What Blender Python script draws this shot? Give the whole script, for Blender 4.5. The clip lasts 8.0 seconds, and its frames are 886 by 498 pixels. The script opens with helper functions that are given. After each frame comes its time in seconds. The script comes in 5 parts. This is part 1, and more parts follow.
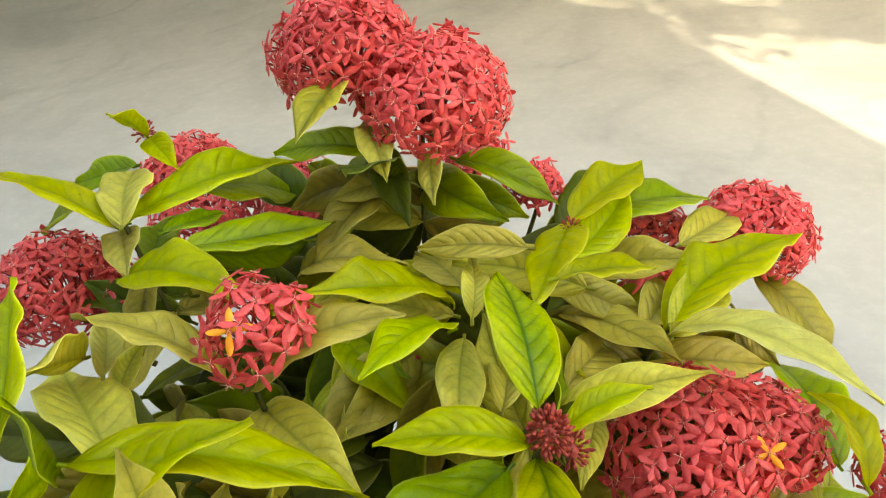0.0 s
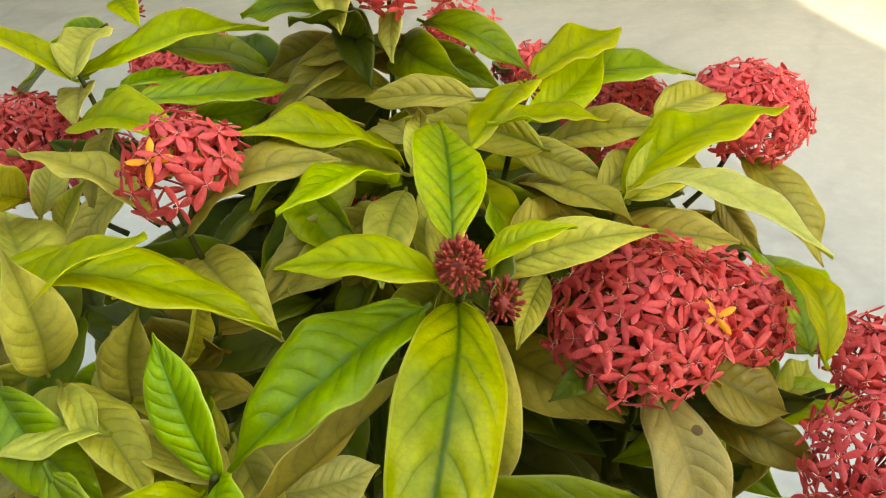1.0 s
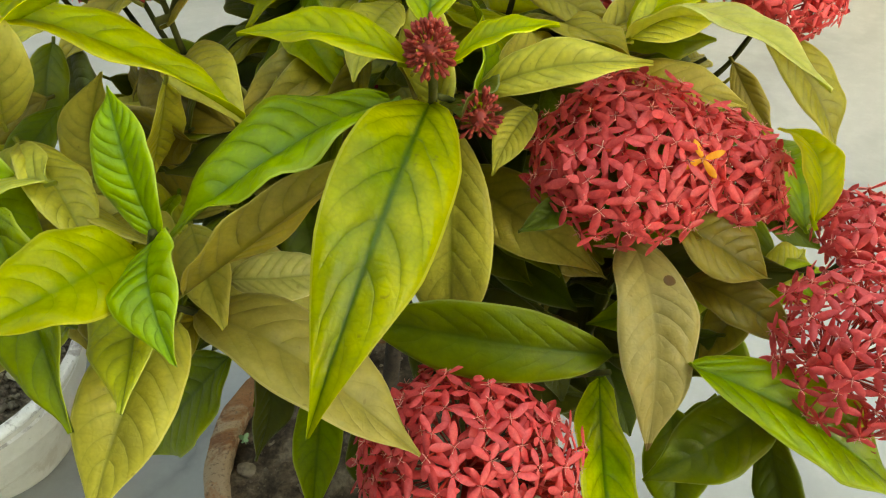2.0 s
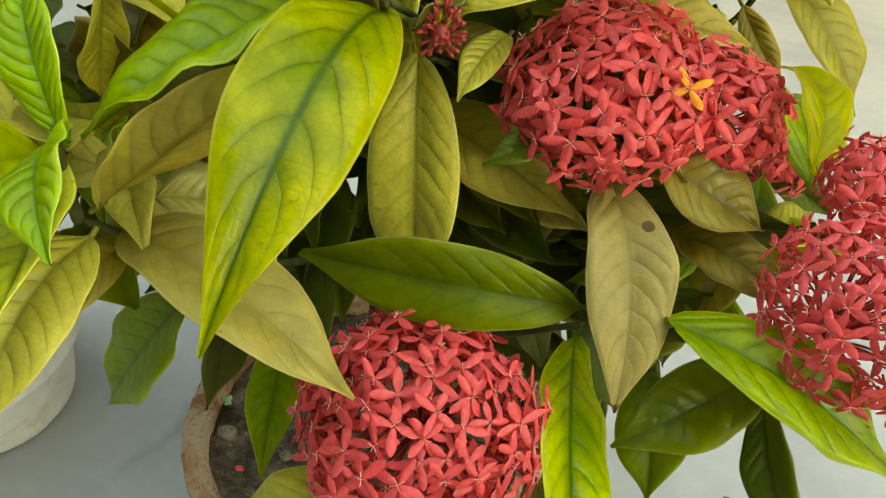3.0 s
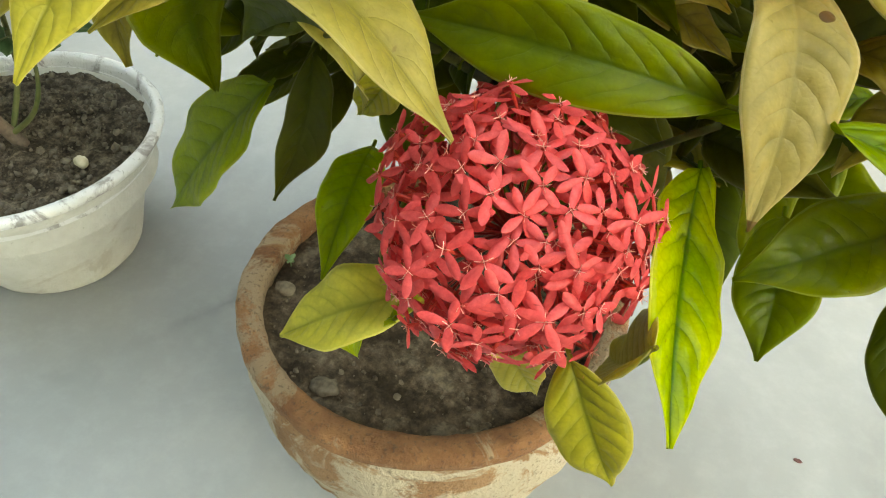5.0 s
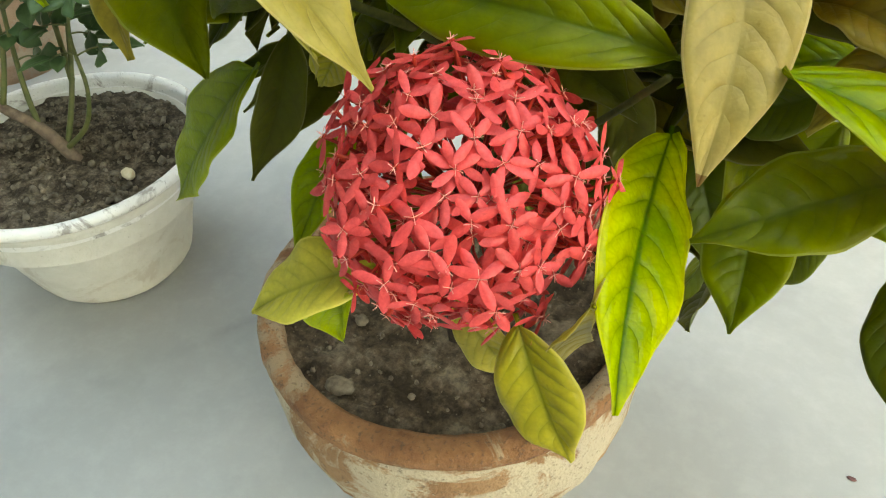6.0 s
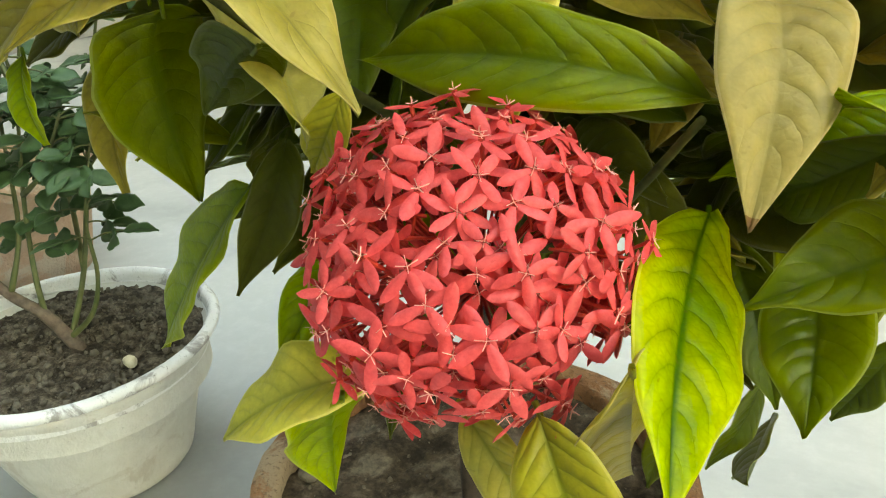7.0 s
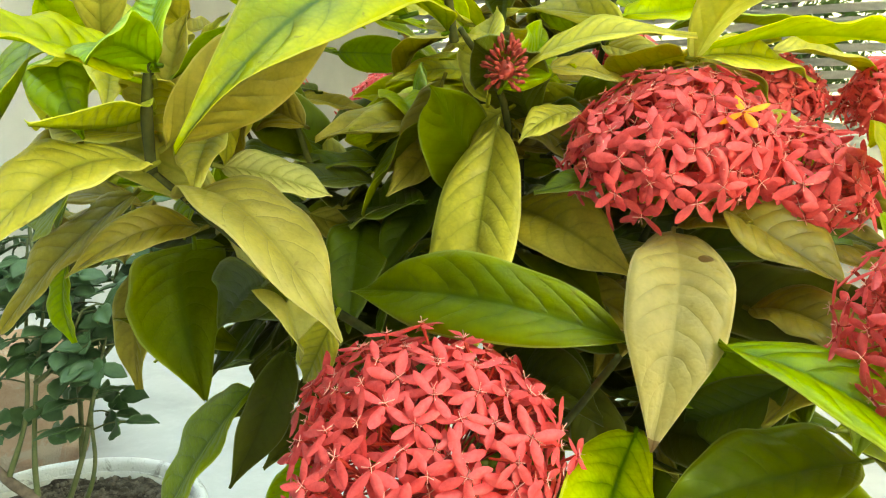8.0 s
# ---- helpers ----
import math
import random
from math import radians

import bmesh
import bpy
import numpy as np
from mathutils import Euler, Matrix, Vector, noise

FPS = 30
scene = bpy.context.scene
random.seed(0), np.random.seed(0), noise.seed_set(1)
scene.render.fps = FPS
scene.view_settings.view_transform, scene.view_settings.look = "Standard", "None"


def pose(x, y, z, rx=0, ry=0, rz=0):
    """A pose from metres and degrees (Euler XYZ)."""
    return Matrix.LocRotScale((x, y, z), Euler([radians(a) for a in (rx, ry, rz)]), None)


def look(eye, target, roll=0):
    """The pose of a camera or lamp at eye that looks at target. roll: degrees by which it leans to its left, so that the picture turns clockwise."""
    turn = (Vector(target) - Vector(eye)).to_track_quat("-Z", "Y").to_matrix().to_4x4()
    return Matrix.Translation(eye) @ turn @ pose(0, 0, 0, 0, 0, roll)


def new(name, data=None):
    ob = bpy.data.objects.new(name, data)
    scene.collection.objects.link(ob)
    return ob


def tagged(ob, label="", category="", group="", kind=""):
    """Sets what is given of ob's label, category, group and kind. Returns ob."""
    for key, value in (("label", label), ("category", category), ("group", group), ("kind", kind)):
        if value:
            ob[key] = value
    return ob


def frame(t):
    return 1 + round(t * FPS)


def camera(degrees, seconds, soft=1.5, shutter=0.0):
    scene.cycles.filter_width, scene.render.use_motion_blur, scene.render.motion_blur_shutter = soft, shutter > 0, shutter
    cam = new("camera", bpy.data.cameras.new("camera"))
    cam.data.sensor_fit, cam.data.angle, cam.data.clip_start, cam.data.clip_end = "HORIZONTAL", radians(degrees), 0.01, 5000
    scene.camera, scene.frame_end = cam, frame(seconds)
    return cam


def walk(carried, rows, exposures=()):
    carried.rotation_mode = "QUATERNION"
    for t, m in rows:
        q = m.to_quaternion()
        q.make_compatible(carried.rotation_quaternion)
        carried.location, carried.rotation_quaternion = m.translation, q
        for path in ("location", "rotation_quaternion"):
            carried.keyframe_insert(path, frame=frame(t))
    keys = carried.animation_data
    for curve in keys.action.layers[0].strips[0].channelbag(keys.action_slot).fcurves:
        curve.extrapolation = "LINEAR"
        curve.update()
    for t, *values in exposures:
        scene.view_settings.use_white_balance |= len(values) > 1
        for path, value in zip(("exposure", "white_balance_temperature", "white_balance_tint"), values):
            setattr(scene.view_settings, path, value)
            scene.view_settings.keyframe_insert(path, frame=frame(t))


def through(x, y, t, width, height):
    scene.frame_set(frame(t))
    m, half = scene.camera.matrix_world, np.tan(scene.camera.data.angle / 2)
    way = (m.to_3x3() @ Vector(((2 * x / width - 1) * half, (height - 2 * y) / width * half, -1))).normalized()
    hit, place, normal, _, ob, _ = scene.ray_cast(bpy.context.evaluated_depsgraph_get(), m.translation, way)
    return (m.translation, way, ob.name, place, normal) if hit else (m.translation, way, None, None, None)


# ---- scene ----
cam = camera(56.1, 8.0, soft=1.15)
PATH = [
    (0, (0.109, -0.372, 0.938), (-0.122, 1.255, -0.202), -6.7),
    (0.5, (0.142, -0.374, 0.93), (-0.171, 1.205, -0.257), -9.2),
    (1, (0.162, -0.381, 0.882), (-0.204, 1.161, -0.339), -7.8),
    (1.5, (0.18, -0.386, 0.854), (-0.219, 1.099, -0.425), -5.7),
    (2, (0.191, -0.401, 0.827), (-0.25, 1.033, -0.494), -3.7),
    (3.3, (0.222, -0.382, 0.775), (-0.324, 1.004, -0.559), -2.9),
    (3.5, (0.221, -0.383, 0.768), (-0.345, 0.985, -0.576), -2.3),
    (4, (0.218, -0.397, 0.74), (-0.388, 0.925, -0.634), -0.4),
    (4.5, (0.208, -0.395, 0.721), (-0.424, 0.907, -0.66), 0.4),
    (5, (0.211, -0.405, 0.697), (-0.437, 0.889, -0.683), 1.4),
    (5.2, (0.223, -0.403, 0.69), (-0.447, 0.885, -0.686), 1.2),
    (6.3, (0.262, -0.384, 0.651), (-0.647, 0.863, -0.622), -5.4),
    (6.5, (0.257, -0.38, 0.611), (-0.687, 0.918, -0.582), -5.5),
    (7, (0.257, -0.382, 0.602), (-0.776, 1.108, -0.242), -4.4),
    (7.5, (0.276, -0.414, 0.609), (-0.811, 1.179, 0.079), -3.1),
    (8, (0.299, -0.419, 0.627), (-0.805, 1.203, 0.241), -1.6),
]
walk(cam, [(t, look(eye, target, roll)) for t, eye, target, roll in PATH], [(0, 3.74, 11500, 2), (1, 3.68, 11900, -1), (2, 3.52, 12500, -4), (3.5, 3.70, 12900, -6), (5, 3.9, 12600, -3), (6.5, 3.89, 12500, -2), (7.5, 4.18, 12400, -11), (8, 4.27, 12300, -13)])

# ---- light settings and plan ----
SUN_UP, SUN_ROT, SUN, SKY = 40.0, 154.5, 0.62, 0.15
WX, WY = -0.526, 0.029

# ---- sky, sun and exposure ----
world = bpy.data.worlds.new("sky")
scene.world = world
world.use_nodes = True
wn = world.node_tree.nodes
sky = wn.new("ShaderNodeTexSky")
sky.sky_type = "NISHITA"
sky.sun_disc = False
sky.sun_elevation = radians(SUN_UP)
sky.sun_rotation = radians(SUN_ROT)
sky.dust_density = 1.5
wn["Background"].inputs["Strength"].default_value = SKY
world.node_tree.links.new(sky.outputs["Color"], wn["Background"].inputs["Color"])
sun_data = bpy.data.lights.new("sun", "SUN")
sun_data.energy, sun_data.angle, sun_data.color = SUN, radians(0.42), (1.0, 0.95, 0.87)
sun = new("sun", sun_data)
sun.rotation_euler = (radians(90 - SUN_UP), 0, radians(180 - SUN_ROT))


# ---- materials ----
def material(name):
    m = bpy.data.materials.new(name)
    m.use_nodes = True
    nodes, links = m.node_tree.nodes, m.node_tree.links
    bsdf = nodes["Principled BSDF"]
    return m, nodes, links, bsdf


def ramp(nodes, stops):
    r = nodes.new("ShaderNodeValToRGB")
    while len(r.color_ramp.elements) < len(stops):
        r.color_ramp.elements.new(0.5)
    for e, (p, c) in zip(r.color_ramp.elements, stops):
        e.position = p
        e.color = (*c, 1) if len(c) == 3 else c
    return r


def grain(nodes, links, scale, detail=6, rough=0.6, coord="Object", distort=0.0):
    tc = nodes.new("ShaderNodeTexCoord")
    n = nodes.new("ShaderNodeTexNoise")
    n.inputs["Scale"].default_value = scale
    n.inputs["Detail"].default_value = detail
    n.inputs["Roughness"].default_value = rough
    n.inputs["Distortion"].default_value = distort
    links.new(tc.outputs[coord], n.inputs["Vector"])
    return n


def math_node(nodes, links, op, a, b=None, clamp=False):
    n = nodes.new("ShaderNodeMath")
    n.operation = op
    n.use_clamp = clamp
    for k, v in enumerate((a, b)):
        if v is None:
            continue
        if isinstance(v, (int, float)):
            n.inputs[k].default_value = v
        else:
            links.new(v, n.inputs[k])
    return n.outputs[0]


def mix_colour(nodes, links, fac, a, b, mode="MIX"):
    n = nodes.new("ShaderNodeMix")
    n.data_type = "RGBA"
    n.blend_type = mode
    for k, v in ((0, fac), (6, a), (7, b)):
        if isinstance(v, (int, float)):
            n.inputs[k].default_value = v
        elif isinstance(v, tuple):
            n.inputs[k].default_value = (*v, 1)
        else:
            links.new(v, n.inputs[k])
    return n.outputs[2]


def relief(nodes, links, bsdf, height, strength, distance):
    b = nodes.new("ShaderNodeBump")
    b.inputs["Strength"].default_value = strength
    b.inputs["Distance"].default_value = distance
    links.new(height, b.inputs["Height"])
    links.new(b.outputs["Normal"], bsdf.inputs["Normal"])
    return b


def leaf_material(name, blade, edge, vein, rough=0.42, through_light=0.35, vein_strength=0.6, blotch=0.35, hurt=None, halo=0.25, gloss=0.33, pucker=0.5):
    """A leaf blade: UV x runs from base to tip, UV y from side to side; veins, mottling and a paler edge."""
    m, nodes, links, bsdf = material(name)
    info = nodes.new("ShaderNodeObjectInfo")
    uv = nodes.new("ShaderNodeUVMap")
    sep = nodes.new("ShaderNodeSeparateXYZ")
    links.new(uv.outputs["UV"], sep.inputs[0])
    u, v = sep.outputs[0], sep.outputs[1]
    side = math_node(nodes, links, "ABSOLUTE", math_node(nodes, links, "MULTIPLY", math_node(nodes, links, "SUBTRACT", v, 0.5), 2.0))
    wob = grain(nodes, links, 55, 3)
    wobble = math_node(nodes, links, "MULTIPLY", math_node(nodes, links, "SUBTRACT", wob.outputs["Fac"], 0.5), 0.5)
    bow = math_node(nodes, links, "MULTIPLY", math_node(nodes, links, "POWER", side, 1.5), -1.9)
    phase = math_node(nodes, links, "ADD", math_node(nodes, links, "MULTIPLY", u, math_node(nodes, links, "ADD", 7.6, math_node(nodes, links, "MULTIPLY", info.outputs["Random"], 3.0))), math_node(nodes, links, "ADD", bow, wobble))
    saw = math_node(nodes, links, "PINGPONG", phase, 0.5)
    ribs = ramp(nodes, [(0.0, (1, 1, 1)), (0.10, (0.55, 0.55, 0.55)), (0.38, (0.16, 0.16, 0.16)), (0.7, (0, 0, 0))])
    links.new(math_node(nodes, links, "MULTIPLY", saw, 2.0), ribs.inputs[0])
    fade = math_node(nodes, links, "SUBTRACT", 1.0, math_node(nodes, links, "POWER", side, 2.5), clamp=True)
    fade = math_node(nodes, links, "MULTIPLY", fade, math_node(nodes, links, "SUBTRACT", 1.0, math_node(nodes, links, "POWER", u, 5.0), clamp=True))
    rib = math_node(nodes, links, "MULTIPLY", ribs.outputs[0], fade)
    midrib = ramp(nodes, [(0.0, (1, 1, 1)), (0.035, (0.75, 0.75, 0.75)), (0.09, (0.22, 0.22, 0.22)), (0.28, (0, 0, 0))])
    links.new(side, midrib.inputs[0])
    net = nodes.new("ShaderNodeTexVoronoi")
    net.feature = "DISTANCE_TO_EDGE"
    net.inputs["Scale"].default_value = 260
    tc = nodes.new("ShaderNodeTexCoord")
    links.new(tc.outputs["Object"], net.inputs["Vector"])
    cells = math_node(nodes, links, "SUBTRACT", 1.0, math_node(nodes, links, "MULTIPLY", net.outputs["Distance"], 5.0), clamp=True)
    mottle = grain(nodes, links, 30, 5, 0.65)
    mott = ramp(nodes, [(0.35, (0, 0, 0)), (0.68, (1, 1, 1))])
    links.new(mottle.outputs["Fac"], mott.inputs[0])
    col = mix_colour(nodes, links, math_node(nodes, links, "MULTIPLY", mott.outputs[0], blotch), blade, edge)
    fine = grain(nodes, links, 95, 4, 0.7)
    fleck = ramp(nodes, [(0.38, (0.80, 0.80, 0.80)), (0.64, (1.12, 1.12, 1.12))])
    links.new(fine.outputs["Fac"], fleck.inputs[0])
    col = mix_colour(nodes, links, 1.0, col, fleck.outputs[0], "MULTIPLY")
    rim = math_node(nodes, links, "POWER", side, 5.0)
    col = mix_colour(nodes, links, math_node(nodes, links, "MULTIPLY", rim, 0.6), col, edge)
    near = math_node(nodes, links, "POWER", math_node(nodes, links, "SUBTRACT", 1.0, side, clamp=True), 2.2)
    cloudy = math_node(nodes, links, "MULTIPLY", near, math_node(nodes, links, "ADD", 0.25, mottle.outputs["Fac"]))
    col = mix_colour(nodes, links, math_node(nodes, links, "MULTIPLY", cloudy, halo, clamp=True), col, vein)
    lines = math_node(nodes, links, "MAXIMUM", math_node(nodes, links, "MULTIPLY", rib, 0.68), midrib.outputs[0])
    lines = math_node(nodes, links, "ADD", lines, math_node(nodes, links, "MULTIPLY", cells, 0.15), clamp=True)
    col = mix_colour(nodes, links, math_node(nodes, links, "MULTIPLY", lines, vein_strength), col, vein)
    hem = math_node(nodes, links, "GREATER_THAN", side, 0.955)
    col = mix_colour(nodes, links, math_node(nodes, links, "MULTIPLY", hem, 0.55), col, tuple(min(1.0, 0.12 + c) for c in edge))
    spots = grain(nodes, links, 210, 2, 0.5)
    dots = ramp(nodes, [(0.70, (0, 0, 0)), (0.76, (1, 1, 1))])
    links.new(spots.outputs["Fac"], dots.inputs[0])
    col = mix_colour(nodes, links, math_node(nodes, links, "MULTIPLY", dots.outputs[0], 0.45), col, (0.16, 0.09, 0.02))
    if hurt is not None:
        # a dead brown spot and a withered tip
        d = nodes.new("ShaderNodeVectorMath")
        d.operation = "DISTANCE"
        links.new(tc.outputs["Object"], d.inputs[0])
        d.inputs[1].default_value = hurt
        ragged = math_node(nodes, links, "ADD", d.outputs["Value"], math_node(nodes, links, "MULTIPLY", wobble, 0.006))
        dead = math_node(nodes, links, "LESS_THAN", ragged, 0.0026)
        dead = math_node(nodes, links, "MAXIMUM", dead, math_node(nodes, links, "GREATER_THAN", u, 0.965))
        col = mix_colour(nodes, links, math_node(nodes, links, "MULTIPLY", dead, 0.9), col, (0.13, 0.045, 0.022))
    hsv = nodes.new("ShaderNodeHueSaturation")
    links.new(math_node(nodes, links, "ADD", 0.487, math_node(nodes, links, "MULTIPLY", info.outputs["Random"], 0.026)), hsv.inputs["Hue"])
    links.new(math_node(nodes, links, "ADD", 0.86, math_node(nodes, links, "MULTIPLY", info.outputs["Random"], 0.28)), hsv.inputs["Value"])
    links.new(col, hsv.inputs["Color"])
    links.new(hsv.outputs[0], bsdf.inputs["Base Color"])
    bsdf.inputs["Roughness"].default_value = rough * 0.72
    bsdf.inputs["Specular IOR Level"].default_value = gloss
    puff = math_node(nodes, links, "ABSOLUTE", math_node(nodes, links, "SINE", math_node(nodes, links, "MULTIPLY", phase, 3.14159)))
    height = math_node(nodes, links, "SUBTRACT", math_node(nodes, links, "MULTIPLY", math_node(nodes, links, "MULTIPLY", puff, fade), pucker), math_node(nodes, links, "MULTIPLY", lines, 0.5))
    height = math_node(nodes, links, "ADD", height, math_node(nodes, links, "MULTIPLY", mottle.outputs["Fac"], 0.8))
    relief(nodes, links, bsdf, height, 0.55, 0.0021)
    glow = nodes.new("ShaderNodeBsdfTranslucent")
    through = mix_colour(nodes, links, 0.30, hsv.outputs[0], (0.90, 0.84, 0.06))
    links.new(through, glow.inputs["Color"])
    mix = nodes.new("ShaderNodeMixShader")
    mix.inputs[0].default_value = through_light
    links.new(bsdf.outputs[0], mix.inputs[1])
    links.new(glow.outputs[0], mix.inputs[2])
    links.new(mix.outputs[0], nodes["Material Output"].inputs["Surface"])
    return m


LEAF = {
    # Tones follow leaf age, plus the crown's top-down light falloff put into them.
    "yg": leaf_material("leaf_yellow_green", (0.53, 0.58, 0.010), (0.80, 0.76, 0.035), (0.24, 0.37, 0.008), 0.42, 0.64, 0.75),
    "yg2": leaf_material("leaf_mottled_yellow", (0.29, 0.43, 0.006), (0.74, 0.73, 0.018), (0.045, 0.15, 0.007), 0.34, 0.54, 1.0, 0.85, halo=0.50),
    "grn": leaf_material("leaf_green", (0.235, 0.365, 0.007), (0.47, 0.55, 0.010), (0.06, 0.16, 0.008), 0.40, 0.45, 0.75, 0.55),
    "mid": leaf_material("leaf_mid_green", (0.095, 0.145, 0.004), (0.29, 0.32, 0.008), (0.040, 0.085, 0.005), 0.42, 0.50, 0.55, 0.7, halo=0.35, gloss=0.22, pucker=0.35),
    # dk and dkb are darkened to hold the deep shade inside the crown
    "dk": leaf_material("leaf_shade_dark_green", (0.056, 0.086, 0.004), (0.13, 0.155, 0.006), (0.022, 0.05, 0.005), 0.50, 0.34, 0.42, 0.5, gloss=0.18, pucker=0.3),
    "dkb": leaf_material("leaf_shade_dark_brownish", (0.060, 0.075, 0.006), (0.12, 0.12, 0.011), (0.035, 0.045, 0.007), 0.55, 0.30, 0.42, 0.5, gloss=0.17, pucker=0.3),
    "ol": leaf_material("leaf_olive", (0.53, 0.44, 0.062), (0.70, 0.595, 0.11), (0.17, 0.17, 0.020), 0.46, 0.42, 0.7, 0.55),
    "dol": leaf_material("leaf_dull_olive", (0.31, 0.242, 0.032), (0.46, 0.36, 0.055), (0.12, 0.102, 0.014), 0.46, 0.38, 0.7, 0.55),
    "yol": leaf_material("leaf_yellow_olive", (0.55, 0.52, 0.045), (0.72, 0.66, 0.09), (0.15, 0.20, 0.018), 0.44, 0.50, 0.8, 0.55),
    "pale": leaf_material("leaf_pale_olive", (0.63, 0.57, 0.108), (0.79, 0.715, 0.17), (0.23, 0.26, 0.04), 0.46, 0.50, 0.65, 0.45),
    "tan": leaf_material("leaf_tan", (0.48, 0.40, 0.085), (0.62, 0.53, 0.145), (0.29, 0.255, 0.050), 0.44, 0.44, 0.5, 0.6),
    "hurt": leaf_material("leaf_tan_spotted", (0.41, 0.295, 0.098), (0.55, 0.415, 0.17), (0.30, 0.225, 0.080), 0.42, 0.50, 0.45, 0.6, (0.209, -0.112, 0.600)),
    # Cream leaf, made brighter for the strong light that falls on it.
    "cream": leaf_material("leaf_cream", (0.64, 0.60, 0.18), (0.80, 0.75, 0.32), (0.42, 0.43, 0.09), 0.42, 0.58, 0.5, 0.4),
    "crm": leaf_material("leaf_crumpled_pale", (0.50, 0.45, 0.13), (0.68, 0.60, 0.22), (0.20, 0.21, 0.04), 0.36, 0.40, 0.6, 0.6),
}


def plain_material(name, low, high, scale, rough, bump=0.3, depth=0.002, detail=6, spec=0.4, through_light=0.0):
    m, nodes, links, bsdf = material(name)
    n = grain(nodes, links, scale, detail)
    r = ramp(nodes, [(0.3, low), (0.7, high)])
    links.new(n.outputs["Fac"], r.inputs[0])
    info = nodes.new("ShaderNodeObjectInfo")
    hsv = nodes.new("ShaderNodeHueSaturation")
    links.new(math_node(nodes, links, "ADD", 0.9, math_node(nodes, links, "MULTIPLY", info.outputs["Random"], 0.2)), hsv.inputs["Value"])
    links.new(r.outputs[0], hsv.inputs["Color"])
    links.new(hsv.outputs[0], bsdf.inputs["Base Color"])
    bsdf.inputs["Roughness"].default_value = rough
    bsdf.inputs["Specular IOR Level"].default_value = spec
    if bump:
        relief(nodes, links, bsdf, n.outputs["Fac"], bump, depth)
    if through_light:
        glow = nodes.new("ShaderNodeBsdfTranslucent")
        links.new(hsv.outputs[0], glow.inputs["Color"])
        mix = nodes.new("ShaderNodeMixShader")
        mix.inputs[0].default_value = through_light
        links.new(bsdf.outputs[0], mix.inputs[1])
        links.new(glow.outputs[0], mix.inputs[2])
        links.new(mix.outputs[0], nodes["Material Output"].inputs["Surface"])
    return m


PETAL = plain_material("petal_coral_red", (0.65, 0.055, 0.060), (0.86, 0.113, 0.120), 300, 0.42, 0.25, 0.0006, 4, 0.4, 0.34)
PETAL_ORANGE = plain_material("petal_orange", (0.84, 0.26, 0.018), (0.92, 0.42, 0.05), 200, 0.5, 0.2, 0.0005, 4, 0.3, 0.28)
TUBE = plain_material("flower_tube_red", (0.34, 0.02, 0.015), (0.55, 0.05, 0.03), 300, 0.5, 0.0)
STAMEN = plain_material("stamen_pale", (0.74, 0.24, 0.20), (0.84, 0.42, 0.34), 300, 0.5, 0.0)
BUD = plain_material("bud_dark_red", (0.22, 0.018, 0.014), (0.44, 0.045, 0.030), 250, 0.45, 0.3, 0.0006)
STEM = plain_material("stem_green_brown", (0.034, 0.040, 0.008), (0.090, 0.085, 0.022), 120, 0.7, 0.5, 0.001, 6, 0.15)
WOOD = plain_material("stem_woody_brown", (0.020, 0.013, 0.010), (0.075, 0.052, 0.036), 130, 0.75, 0.8, 0.002)
ROSE_WOOD = plain_material("rose_stem_brown", (0.09, 0.065, 0.048), (0.21, 0.155, 0.115), 110, 0.8, 0.7, 0.002)
ROSE_LEAF = plain_material("rose_leaf_blue_green", (0.036, 0.088, 0.028), (0.080, 0.150, 0.056), 60, 0.45, 0.3, 0.001, 5, 0.35, 0.22)
ROSE_STEM = plain_material("rose_stem_green", (0.06, 0.09, 0.025), (0.13, 0.13, 0.05), 90, 0.6, 0.4, 0.001)
DRIED = plain_material("petal_dried", (0.10, 0.045, 0.045), (0.22, 0.09, 0.085), 200, 0.7, 0.3, 0.0006)
STONE = plain_material("pebble_cream", (0.45, 0.40, 0.27), (0.66, 0.60, 0.44), 90, 0.7, 0.3, 0.001)
CLOD = plain_material("clod_grey_brown", (0.085, 0.064, 0.044), (0.24, 0.192, 0.140), 150, 0.95, 0.7, 0.002)
SEEDLING = plain_material("seedling_green", (0.16, 0.30, 0.13), (0.28, 0.42, 0.22), 120, 0.5, 0.2, 0.0005)


# Place and turn of the marble vein and the soft shade painted along it.
VEIN_SHADE_SHIFT, VEIN_SHADE_TURN = (-0.37, -0.12, 0), 1.186


